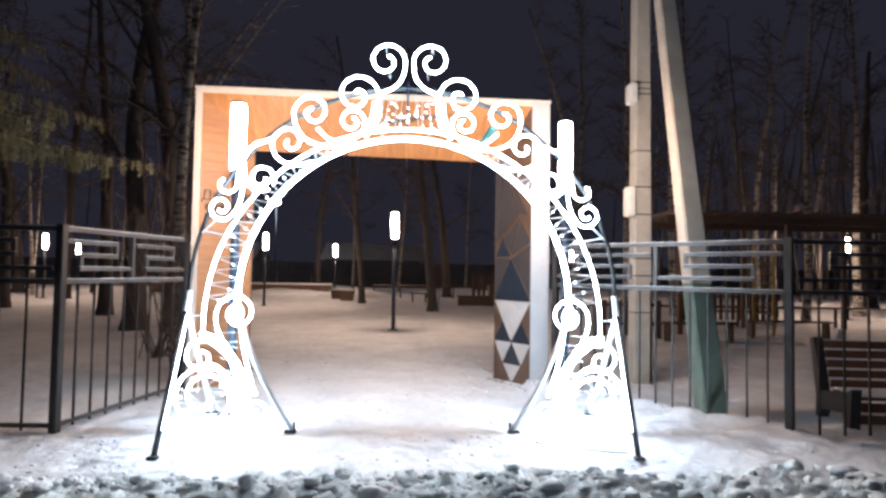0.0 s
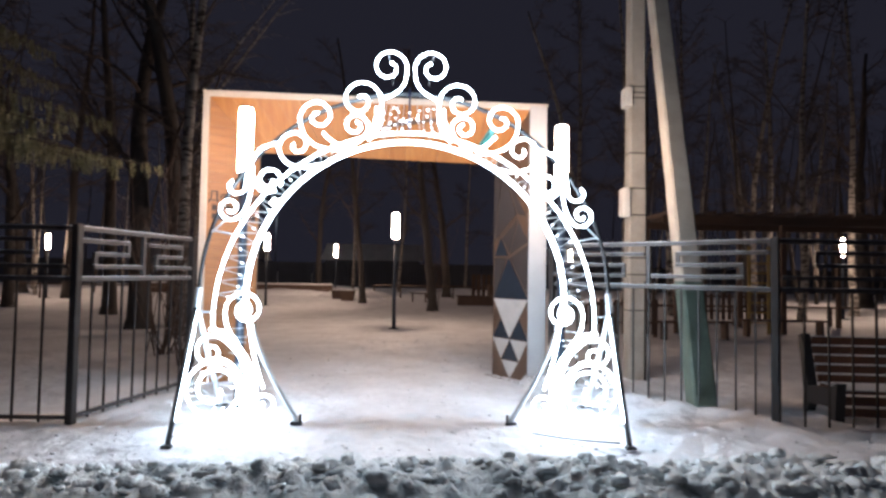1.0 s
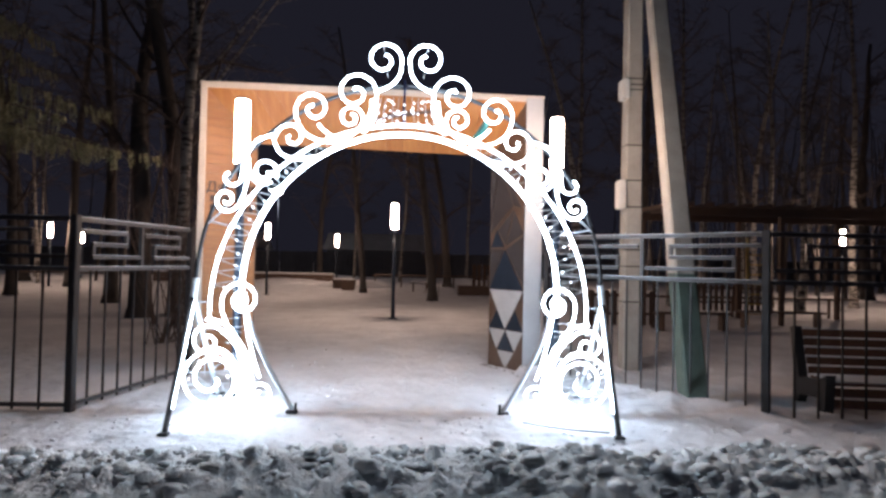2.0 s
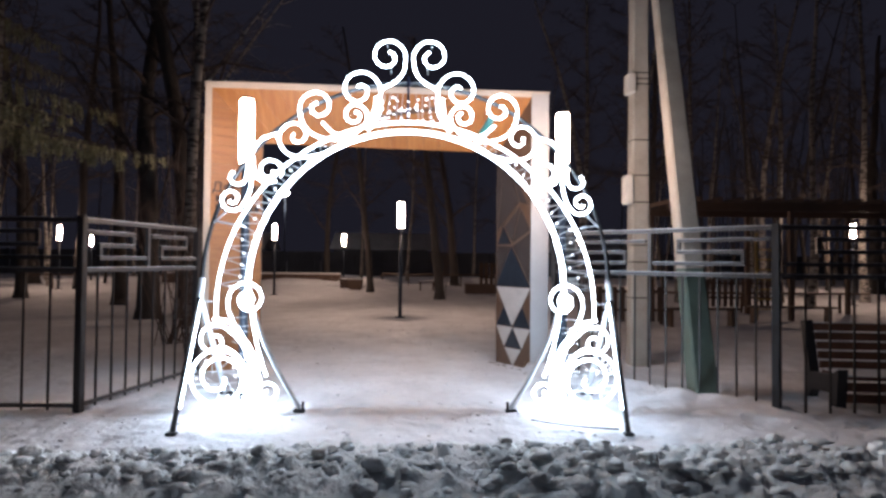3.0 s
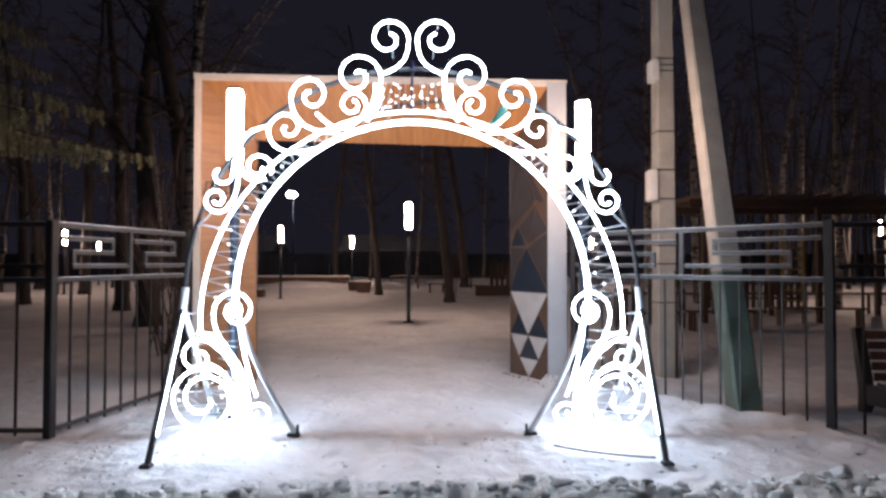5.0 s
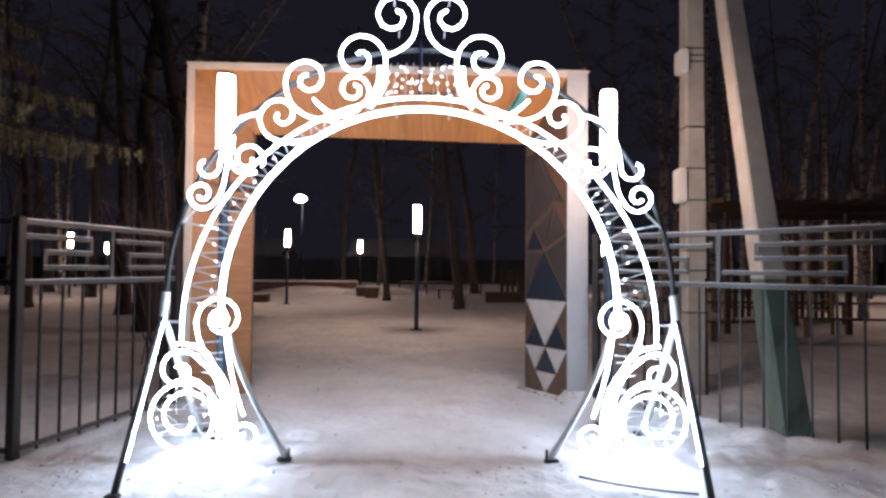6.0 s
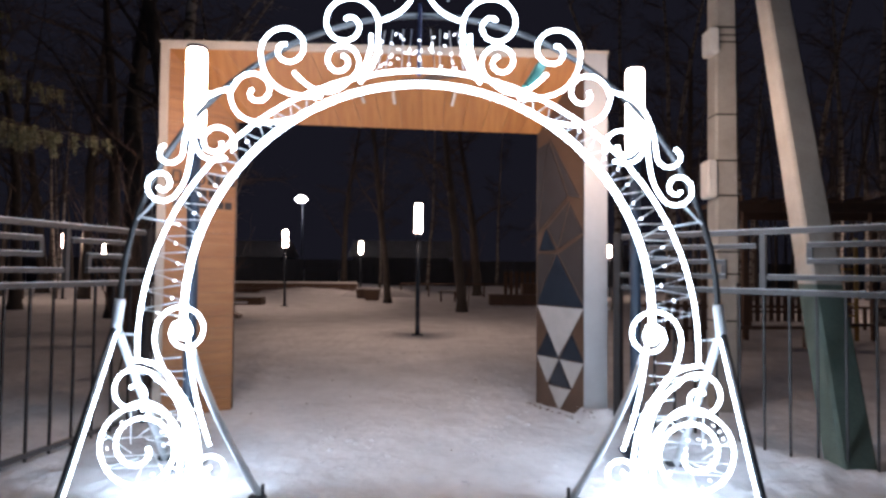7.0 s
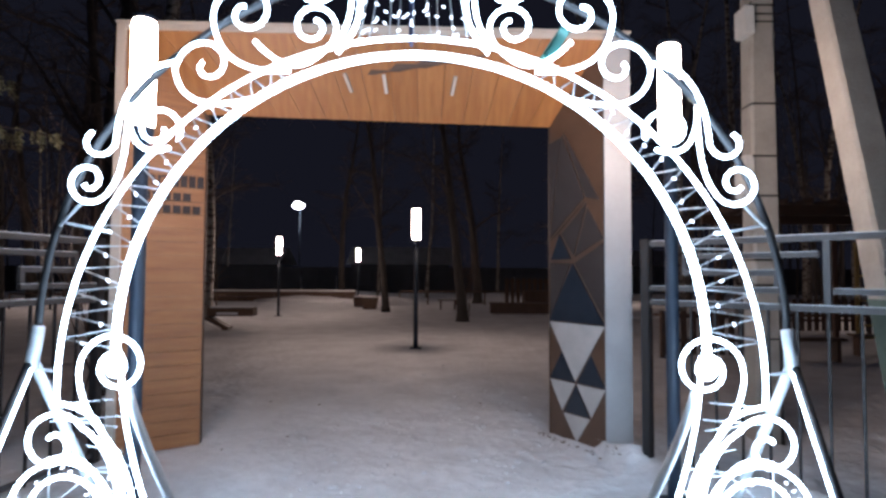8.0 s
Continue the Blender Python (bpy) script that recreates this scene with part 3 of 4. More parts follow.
# ---- lamps of the park ----
def make_lamp(name, label, group, glow):
    lamp = thing(name, pose(0, 0, 0), label, "lamp post", group)
    part("post", tube(((0, 0, 0), (0, 0, 2.30)), 0.052, 14), POST, lamp, "dark blue-grey round post", True)
    part("base_plate", box((-0.13, -0.13, -0.01), (0.13, 0.13, 0.02), None, 0.006), POST, lamp)
    part("collar", tube(((0, 0, 2.28), (0, 0, 2.36)), 0.075, 14, 0.085), POST, lamp, "", True)
    glass = bmesh.new()
    prof = [(0.0, 2.36), (0.078, 2.36), (0.086, 2.38), (0.086, 2.98), (0.078, 3.01), (0.0, 3.012)]
    prev = None
    for r, z in prof:
        ring = [glass.verts.new((r * math.cos(a), r * math.sin(a), z)) for a in (2 * math.pi * k / 14 for k in range(14))] if r else [glass.verts.new((0, 0, z))]
        if prev:
            for k in range(14):
                q = (k + 1) % 14
                if len(prev) == 1:
                    glass.faces.new((prev[0], ring[q], ring[k]))
                elif len(ring) == 1:
                    glass.faces.new((prev[k], prev[q], ring[0]))
                else:
                    glass.faces.new((prev[k], prev[q], ring[q], ring[k]))
        prev = ring
    part("diffuser", glass, glow, lamp, "glowing warm white glass cylinder", True)
    part("cap", tube(((0, 0, 3.014), (0, 0, 3.034)), 0.088, 14), POST, lamp, "", True)
    return lamp


first = make_lamp("lamp_post", "dark lamp post with glowing warm cylinder, standing in snow", "park lamps", WARM)
first.matrix_basis = pose(-0.48, 10.08, 0)
first.scale = (1.0, 1.0, 1.04)
for x, y in ((-4.75, 30.0), (-6.48, 20.3), (-18.1, 24.0), (-23.2, 36.0), (10.2, 32.0), (16.7, 16.2), (25.6, 28.0)):
    copy_thing(first, pose(x, y, 0))
for x, y, k in ((-1.84, 0.66, 1.105), (1.84, 1.10, 1.11)):
    tall = make_lamp("lamp_post", "blue-grey lamp post with glowing cylinder beside the gateway", "gateway lamps", WARM_GATE)
    tall.matrix_basis = pose(x, y, 0)
    tall.scale = (0.9, 0.9, k)

street = thing("street_lamp", pose(-13.2, 50.5, 0), "tall far street lamp with a bright head", "street lamp")
part("pole", tube(((0, 0, 0), (0, 0, 7.8)), 0.07, 10, 0.05), POST, street, "", True)
part("arm", tube(((0, 0, 7.75), (0, -0.5, 7.9)), 0.04, 8), POST, street, "", True)
part("lantern", box((-0.50, -1.0, 7.68), (0.50, -0.3, 8.2), None, 0.2), FAR_GLOW, street, "glowing lantern head")


# ---- fence ----
def make_fence(name, a, b, units, gap, label, mat_top=RAIL, posts=(True, True), bottom=True):
    """A fence from a to b: posts, rails, a band of square meanders, and upright bars below."""
    a, b = Vector((*a, 0)), Vector((*b, 0))
    d = b - a
    L = d.length
    ang = math.degrees(math.atan2(d.y, d.x))
    f = thing(name, pose(a.x, a.y, 0, 0, 0, ang), label, "fence", "park fence")
    if posts[0]:
        part("post", box((-0.038, -0.038, 0), (0.038, 0.038, 1.95), None, 0.006), BLACK, f, "black square post")
    if posts[1]:
        part("post", box((L - 0.038, -0.038, 0), (L + 0.038, 0.038, 1.95), None, 0.006), BLACK, f, "black square post")
    lo, hi = (0.040 if posts[0] else 0.0), L - (0.040 if posts[1] else 0.0)
    part("top_rail", box((lo, -0.022, 1.885), (hi, 0.022, 1.93), None, 0.004), mat_top, f)
    part("middle_rail", box((lo, -0.022, 1.385), (hi, 0.022, 1.43), None, 0.004), mat_top, f)
    # thin white strips along the tops of the rails and meander bars
    part("pale_strip", box((lo + 0.01, -0.018, 1.931), (hi - 0.01, 0.018, 1.937), None), PALE_STRIP, f, "thin white strip along the rail top")
    part("pale_strip", box((lo + 0.01, -0.018, 1.431), (hi - 0.01, 0.018, 1.436), None), PALE_STRIP, f, "thin white strip along the rail top")
    if bottom:
        part("bottom_rail", box((lo, -0.02, 0.05), (hi, 0.02, 0.09), None, 0.004), mat_top, f)
    w = L / units
    t = 0.02
    for k in range(units):
        o = k * w
        x1, x2 = o + 0.76 * w, o + 0.22 * w
        z1, z2, z3 = 1.79, 1.66, 1.53
        for p, q, z in ((o + 0.047, x1, z1), (x2, x1, z2), (x2, o + w - 0.03, z3)):
            part("meander_bar", box((p, -t, z - t), (q, t, z + t), None, 0.003), mat_top, f)
            part("pale_strip", box((p + 0.01, -0.016, z + t + 0.001), (q - 0.01, 0.016, z + t + 0.005), None), PALE_STRIP, f)
        part("meander_bar", box((x1 - 2 * t, -t + 0.002, z2 + t + 0.006), (x1, t - 0.002, z1 - t - 0.001), None), mat_top, f)
        part("meander_bar", box((x2, -t + 0.002, z3 + t + 0.006), (x2 + 2 * t, t - 0.002, z2 - t - 0.001), None), mat_top, f)
        if k < units - 1:
            part("divider", box((o + w - 0.022, -0.021, 1.438), (o + w + 0.022, 0.021, 1.884), None, 0.003), mat_top, f)
    n = max(2, round(L / gap))
    me = None
    for k in range(1, n):
        x = k * L / n
        if me is None:
            first_bar = part("bar", box((-0.009, -0.009, 0.02), (0.009, 0.009, 1.384), None), BLACK, f)
            me = first_bar.data
            first_bar.location.x = x
        else:
            ob = new("bar", me)
            ob.parent = f
            ob.location.x = x
    return f


SILVERED = material("grey_painted_rail", (0.075, 0.073, 0.075), 0.42, 0.3, 0.2, 5, bump=0.12)
make_fence("fence", (-3.24, -0.02), (-2.86, 1.95), 2, 0.23, "grey steel fence panel with square meanders, slanting to the gateway", SILVERED)
make_fence("fence", (3.76, -0.10), (1.92, 1.88), 2, 0.20, "grey steel fence panel with square meanders, slanting to the gateway", SILVERED, bottom=False)
for k in range(3):
    make_fence("fence", (-3.24 - 3.1 * (k + 1), -0.02), (-3.24 - 3.1 * k - 0.046, -0.02), 2, 0.26, "black steel park fence with square meanders", RAIL, (True, False))
    make_fence("fence", (3.76 + 3.1 * (k + 1), -0.10), (3.76 + 3.1 * k + 0.046, -0.10), 2, 0.25, "black steel park fence with square meanders", RAIL, (True, False), bottom=False)


# ---- concrete pole and its raking strut ----
def taper_prism(a, b, wa, wb, da, db):
    """A four-sided pole with rounded corners from a to b."""
    bm = bmesh.new()
    rings = []
    a, b = Vector(a), Vector(b)
    steps = 12
    for i in range(steps + 1):
        s = i / steps
        c = a.lerp(b, s)
        w, d = (wa + (wb - wa) * s) / 2, (da + (db - da) * s) / 2
        k = 0.022
        ring = [(-w + k, -d), (w - k, -d), (w, -d + k), (w, d - k), (w - k, d), (-w + k, d), (-w, d - k), (-w, -d + k)]
        rings.append([bm.verts.new(c + Vector((x, y, 0))) for x, y in ring])
    for p, q in zip(rings, rings[1:]):
        for k in range(8):
            bm.faces.new((p[k], p[(k + 1) % 8], q[(k + 1) % 8], q[k]))
    bm.faces.new(rings[0][::-1])
    bm.faces.new(rings[-1])
    return bm


GREEN = material("old_green_paint_on_concrete", (0.10, 0.135, 0.11), 0.75, 0, 0.4, 4, (0.06, 0.085, 0.068), 0.3, 60)


def make_pole():
    x, y = 3.38, 2.75
    p = thing("utility_pole", pose(x, y, 0), "weathered concrete utility pole with steel straps and meter boxes", "utility pole")
    part("shaft", taper_prism((0, 0, -0.1), (0, 0, 8.6), 0.28, 0.21, 0.26, 0.20), CONCRETE, p, "weathered beige concrete shaft")
    for z in (4.38, 4.29, 4.21, 3.37, 2.84, 2.44, 1.80, 1.55, 1.02):
        h = 0.28 - 0.07 * z / 8.6
        part("strap", box((-h / 2 - 0.004, -h / 2 + 0.004, z - 0.01), (h / 2 + 0.004, h / 2 - 0.004, z + 0.01), None, 0.003), STRAP, p, "thin steel strap")
    part("meter_box", box((-0.21, -0.17, 4.07), (-0.10, 0.05, 4.36), None, 0.012), BOXPAINT, p, "small pale plastic case")
    part("meter_box", box((-0.24, -0.17, 2.41), (-0.128, 0.05, 2.84), None, 0.018), BOXPAINT, p, "white plastic case")
    part("cable_duct", tube(((0.10, -0.14, 0.0), (0.10, -0.14, 1.45)), 0.016, 8), STRAP, p, "thin dark cable duct", True)
    s = thing("pole_strut", pose(3.32, 0.52, 0), "leaning concrete strut with green painted foot", "pole strut")
    top = Vector((0.12, 2.0, 7.3))
    foot = Vector((0.0, 0.0, -0.1))
    cut = foot.lerp(top, 0.213)
    part("shaft", taper_prism(cut, top, 0.25, 0.21, 0.24, 0.20), CONCRETE, s, "weathered beige concrete shaft")
    part("painted_foot", taper_prism(foot, cut - Vector((0, 0, 0.002)), 0.27, 0.252, 0.26, 0.242), GREEN, s, "chipped green paint")


make_pole()


# ---- bench behind the fence ----
def make_bench():
    b = thing("park_bench", pose(4.62, 0.48, 0, 0, 0, -8), "brown slatted wooden park bench with dark sides, snow on its slats", "bench")
    L = 1.7
    for x in (0.0, L):
        bm = bmesh.new()
        prof = [(-0.30, 0.0), (-0.20, 0.0), (-0.16, 0.14), (0.22, 0.10), (0.28, 0.0), (0.36, 0.0), (0.34, 0.22), (0.47, 0.86), (0.39, 0.88), (0.24, 0.30), (-0.18, 0.34), (-0.34, 0.42)]
        f = [bm.verts.new((x, py, pz)) for py, pz in prof]
        k = [bm.verts.new((x + 0.10, py, pz)) for py, pz in prof]
        bm.faces.new(f[::-1])
        bm.faces.new(k)
        for i in range(len(prof)):
            j = (i + 1) % len(prof)
            bm.faces.new((f[i], f[j], k[j], k[i]))
        bmesh.ops.recalc_face_normals(bm, faces=bm.faces)
        part("side", bm, BLACK, b, "dark steel side frame")
    for i in range(5):
        z = 0.34 + 0.105 * i
        y = 0.235 + 0.034 * i
        part("back_slat", box((0.102, y - 0.012, z), (L - 0.002, y + 0.018, z + 0.088), None, 0.005), BENCH, b)
        part("snow_line", box((0.11, y - 0.009, z + 0.0885), (L - 0.01, y + 0.015, z + 0.097), None), BANK, b, "thin line of snow")
    for i in range(4):
        y = -0.28 + 0.125 * i
        part("seat_slat", box((0.102, y, 0.30), (L - 0.002, y + 0.105, 0.335), None, 0.006), BENCH, b)
        part("snow_line", box((0.11, y + 0.005, 0.3355), (L - 0.01, y + 0.1, 0.350), None), BANK, b)
    for i in range(2):
        part("front_slat", box((0.102, -0.30 + 0.02 * i, 0.06 + 0.12 * i), (L - 0.002, -0.275 + 0.02 * i, 0.155 + 0.12 * i), None, 0.005), BENCH, b)


make_bench()


# ---- park furniture beyond the gateway ----
def low_bench(name, label, m, L, h=0.42, d=0.4, mat=TIMBER, snow=True):
    b = thing(name, m, label, "bench")
    for k in range(3):
        part("plank", box((0, k * d / 3, h - 0.05), (L, (k + 1) * d / 3 - 0.015, h), None, 0.006), mat, b)
    for x in (0.12, L - 0.2):
        part("leg", box((x, 0.03, 0), (x + 0.08, d - 0.03, h - 0.052), None, 0.006), mat, b)
    if snow:
        part("snow_cover", box((0.02, 0.01, h + 0.001), (L - 0.02, d - 0.02, h + 0.05), None, 0.02), BANK, b, "layer of snow")
    return b


def planter(m, w, d, h, label, mat=TIMBER, name="planter"):
    p = thing(name, m, label, "planter")
    bm = bmesh.new()
    lo = add_box(bm, (-w / 2, -d / 2, 0), (w / 2, d / 2, h))
    for v in lo:
        if v.co.z < 0.01:
            v.co.x *= 0.82
            v.co.y *= 0.82
    part("trough", bm, mat, p)
    part("rim", box((-w / 2 - 0.03, -d / 2 - 0.03, h + 0.001), (w / 2 + 0.03, d / 2 + 0.03, h + 0.05), None, 0.01), mat, p)
    part("snow_cover", box((-w / 2 + 0.02, -d / 2 + 0.02, h + 0.051), (w / 2 - 0.02, d / 2 - 0.02, h + 0.13), None, 0.03), BANK, p, "cap of snow")
    return p


planter(pose(-3.5, 25.6, 0), 0.75, 0.65, 0.5, "dark tapered planter box capped with snow", BACKBOARD)
planter(pose(-4.3, 27.6, 0), 0.6, 0.6, 0.45, "brown wooden planter box capped with snow")


def lounge_bench(m, label):
    """A heavy timber bench: a thick seat box carried by one slanting support and a low back post."""
    b = thing("timber_bench", m, label, "bench")
    seat = part("seat", box((-0.25, -0.30, 0.42), (1.05, 0.30, 0.66), None, 0.012), BACKBOARD, b, "dark timber seat box")
    part("snow_strip", box((0.02, -0.335, 0.47), (0.62, -0.302, 0.53), None, 0.008), BANK, seat, "strip of snow")
    part("snow_cover", box((-0.2, -0.27, 0.661), (1.0, 0.27, 0.70), None, 0.015), BANK, b, "thin layer of snow")
    part("support", box((0, -0.25, -0.06), (0.78, 0.25, 0.06), Matrix.Translation((-0.35, 0, 0.40)) @ pose(0, 0, 0, 0, 28, 0), 0.01), BACKBOARD, b, "slanting timber support")
    part("foot", box((0.14, -0.22, 0), (0.34, 0.22, 0.10), None, 0.01), BACKBOARD, b)
    part("back_post", box((-0.62, -0.28, 0.30), (-0.36, 0.28, 0.72), None, 0.012), TIMBER, b, "brown timber block")


lounge_bench(pose(-6.55, 14.3, 0, 0, 0, 6), "dark angular timber bench with snow on its front")


def timber_box(m, L, d, h, n, label):
    """A long box clad with upright boards under a cap."""
    b = thing("timber_box", m, label, "planter")
    for k in range(n):
        x = k * L / n
        part("board", box((x + 0.004, 0.0, 0.0), (x + L / n - 0.004, 0.03, h), None, 0.004), TIMBER, b)
    part("core", box((0.01, 0.032, 0), (L - 0.01, d, h - 0.01), None), BACKBOARD, b)
    part("cap", box((-0.03, -0.03, h + 0.002), (L + 0.03, d + 0.03, h + 0.05), None, 0.008), TIMBER, b)
    return b


timber_box(pose(2.15, 22.3, 0), 2.9, 0.8, 0.42, 9, "long low brown timber box in the snow")
timber_box(pose(4.1, 26.0, 0), 2.0, 0.9, 0.85, 7, "taller brown timber box beside the trees")


def low_wall(m, L, h, label):
    """A low curb wall of two timber courses with a cap of snow."""
    w = thing("low_timber_wall", m, label, "low wall")
    k = 0.0
    while k < L - 0.1:
        e = min(k + 2.2, L)
        part("beam", box((k + 0.01, 0, 0), (e - 0.01, 0.25, h * 0.48), None, 0.01), TIMBER, w)
        part("beam", box((k + 0.01, 0.02, h * 0.5), (e - 0.01, 0.23, h), None, 0.01), TIMBER, w)
        k += 2.2
    part("snow_cap", box((0, 0.0, h + 0.002), (L, 0.26, h + 0.10), None, 0.04), BANK, w, "long cap of snow")


low_wall(pose(-17.0, 33.0, 0, 0, 0, 2), 11.6, 0.62, "long low brown timber wall capped with snow")
low_bench("low_bench", "small wooden bench under the trees", pose(-0.2, 25.0, 0), 1.0, 0.5, 0.4)
low_bench("low_bench", "plain plank bench on two legs", pose(6.0, 8.0, 0, 0, 0, 4), 1.9, 0.46, 0.3, BACKBOARD, False)
low_bench("low_bench", "plain plank bench on two legs", pose(8.6, 9.0, 0, 0, 0, -5), 2.2, 0.46, 0.3, BACKBOARD, False)


def slat_fence(m, L, h, label, n, mat=TIMBER):
    f = thing("low_wooden_fence", m, label, "wooden fence")
    for z in (0.35 * h, 0.85 * h):
        part("rail", box((0, 0.0, z), (L, 0.04, z + 0.07), None, 0.004), mat, f)
    for k in range(n):
        x = k * L / n
        part("slat", box((x, -0.026, 0.08), (x + L / n * 0.62, -0.002, h), None, 0.004), mat, f)
    for x in (0.0, L - 0.09):
        part("post", box((x, 0.042, 0), (x + 0.09, 0.13, h), None, 0.004), mat, f)


slat_fence(pose(4.5, 8.6, 0), 1.7, 0.95, "low brown slatted wooden fence in the snow", 9)
slat_fence(pose(3.6, 30.5, 0), 3.2, 1.5, "low brown slatted wooden fence in the snow", 10)
slat_fence(pose(9.2, 14.0, 0), 3.4, 1.0, "low brown slatted wooden fence in the snow", 16)


def rope_rail(m, L, h, label):
    r = thing("hand_rail", m, label, "rail")
    part("rail", tube(((0, 0, h), (L, 0, h)), 0.04, 8), BACKBOARD, r, "", True)
    for k in range(int(L / 1.6) + 1):
        part("post", tube(((k * 1.6, 0, 0), (k * 1.6, 0, h)), 0.045, 8), BACKBOARD, r, "", True)


rope_rail(pose(-2.4, 30.0, 0), 9.0, 0.75, "low dark wooden rail along the path")
rope_rail(pose(-20.0, 24.0, 0), 10.0, 0.7, "low dark wooden rail along the path")
rope_rail(pose(5.5, 12.5, 0), 9.0, 0.62, "low dark wooden rail along the path")


def make_pergola():
    p = thing("pergola", pose(7.2, 9.8, 0), "dark timber play pergola with yellow ladder", "pergola")
    for x in (0.0, 3.0, 6.2, 9.2):
        for y in (0.0, 2.2):
            part("post", box((x - 0.06, y - 0.06, 0), (x + 0.06, y + 0.06, 3.0), None, 0.008), BACKBOARD, p)
    for y in (0.0, 2.2):
        part("beam", box((-0.4, y - 0.05, 3.0), (9.6, y + 0.05, 3.22), None, 0.008), BACKBOARD, p)
    for k in range(18):
        x = -0.2 + k * 0.55
        part("rafter", box((x - 0.03, -0.35, 3.22), (x + 0.03, 2.55, 3.34), None, 0.006), BACKBOARD, p)
    ladder = part("ladder", box((1.95, -0.12, 0), (2.02, -0.05, 2.4), None, 0.006), YELLOW, p, "yellow painted ladder")
    part("rail", box((2.5, -0.12, 0), (2.57, -0.05, 2.4), None, 0.006), YELLOW, ladder)
    for k in range(8):
        part("rung", box((2.022, -0.105, 0.3 + k * 0.27), (2.498, -0.065, 0.34 + k * 0.27), None, 0.005), YELLOW, ladder)


make_pergola()


# ---- far wall, house and snow banks ----
def make_far():
    w = thing("boundary_wall", pose(0, 46.5, 0), "dark corrugated sheet boundary wall far behind the park", "wall", kind="structure")
    for k in range(40):
        x = -60 + k * 3.0
        bm = bmesh.new()
        n = 24
        for i in range(n + 1):
            xx = x + 2.96 * i / n
            yy = 0.03 if i % 2 else 0.0
            bm.verts.new((xx, yy, 0.0))
            bm.verts.new((xx, yy, 2.35))
        bm.verts.ensure_lookup_table()
        for i in range(n):
            bm.faces.new((bm.verts[2 * i], bm.verts[2 * i + 2], bm.verts[2 * i + 3], bm.verts[2 * i + 1]))
        bmesh.ops.solidify(bm, geom=bm.faces[:], thickness=0.02)
        part("panel", bm, FARWALL, w)
    for x0, L, y in ((-9.5, 10.0, 57.0), (-30.0, 12.0, 60.0), (14.0, 12.0, 62.0)):
        h = thing("house", pose(x0, y, 0), "dark low house with a snow-covered gable roof", "house", "far houses")
        part("wall", box((0, 0, 0), (L, 7, 2.9), None), FARWALL, h)
        bm = bmesh.new()
        v = [bm.verts.new(q) for q in ((-0.4, -0.5, 2.8), (L + 0.4, -0.5, 2.8), (L + 0.4, 3.5, 4.7), (-0.4, 3.5, 4.7), (L + 0.4, 7.5, 2.8), (-0.4, 7.5, 2.8))]
        bm.faces.new((v[0], v[1], v[2], v[3]))
        bm.faces.new((v[3], v[2], v[4], v[5]))
        bmesh.ops.solidify(bm, geom=bm.faces[:], thickness=0.18)
        part("roof", bm, ROOF, h, "snow-covered roof")
        part("window", box((L * 0.2, -0.04, 1.0), (L * 0.2 + 1.1, -0.002, 2.2), None, 0.01), M_DARK, h)
        part("window", box((L * 0.6, -0.04, 1.0), (L * 0.6 + 1.1, -0.002, 2.2), None, 0.01), M_DARK, h)
    bm = bmesh.new()
    n = 90
    rows = []
    for i in range(n + 1):
        x = -45 + i
        row = []
        for j in range(7):
            t = j / 6
            hh = math.sin(math.pi * t) * (0.26 + 0.2 * noise.noise(Vector((x * 0.22, 3, j * 0.3))))
            row.append(bm.verts.new((x, 42.2 + 3.4 * t, hh - 0.02)))
        rows.append(row)
    for a, b in zip(rows, rows[1:]):
        for j in range(6):
            bm.faces.new((a[j], b[j], b[j + 1], a[j + 1]))
    tagged(link("snow_bank", bm, BANK, True), "long pale heap of snow before the far wall", "snow bank", kind="stuff")
    bm = bmesh.new()
    for cx, cy, rx, h in ((-3.6, 29.5, 2.2, 0.55), (-8.5, 33, 3.0, 0.4), (3.5, 33, 2.6, 0.4), (7.5, 21, 2.0, 0.3)):
        made = bmesh.ops.create_uvsphere(bm, u_segments=28, v_segments=12, radius=1.0)["verts"]
        for v in made:
            k = 1 + 0.22 * noise.noise(v.co * 2.2 + Vector((cx, 0, 0)))
            v.co = Vector((cx + v.co.x * rx * k, cy + v.co.y * 1.2 * k, v.co.z * h * k - 0.05))
    tagged(link("snow_heaps", bm, BANK, True), "low rounded heaps of cleared snow", "snow heaps", kind="stuff")


make_far()


# ---- trees ----
def wander(start, direction, length, n, bendiness, rng, droop=0.0):
    p, d = Vector(start), Vector(direction).normalized()
    pts = [p.copy()]
    for _ in range(n):
        d = (d + Vector((rng.gauss(0, bendiness), rng.gauss(0, bendiness), rng.gauss(0, bendiness) - droop))).normalized()
        p = p + d * (length / n)
        pts.append(p.copy())
    return pts


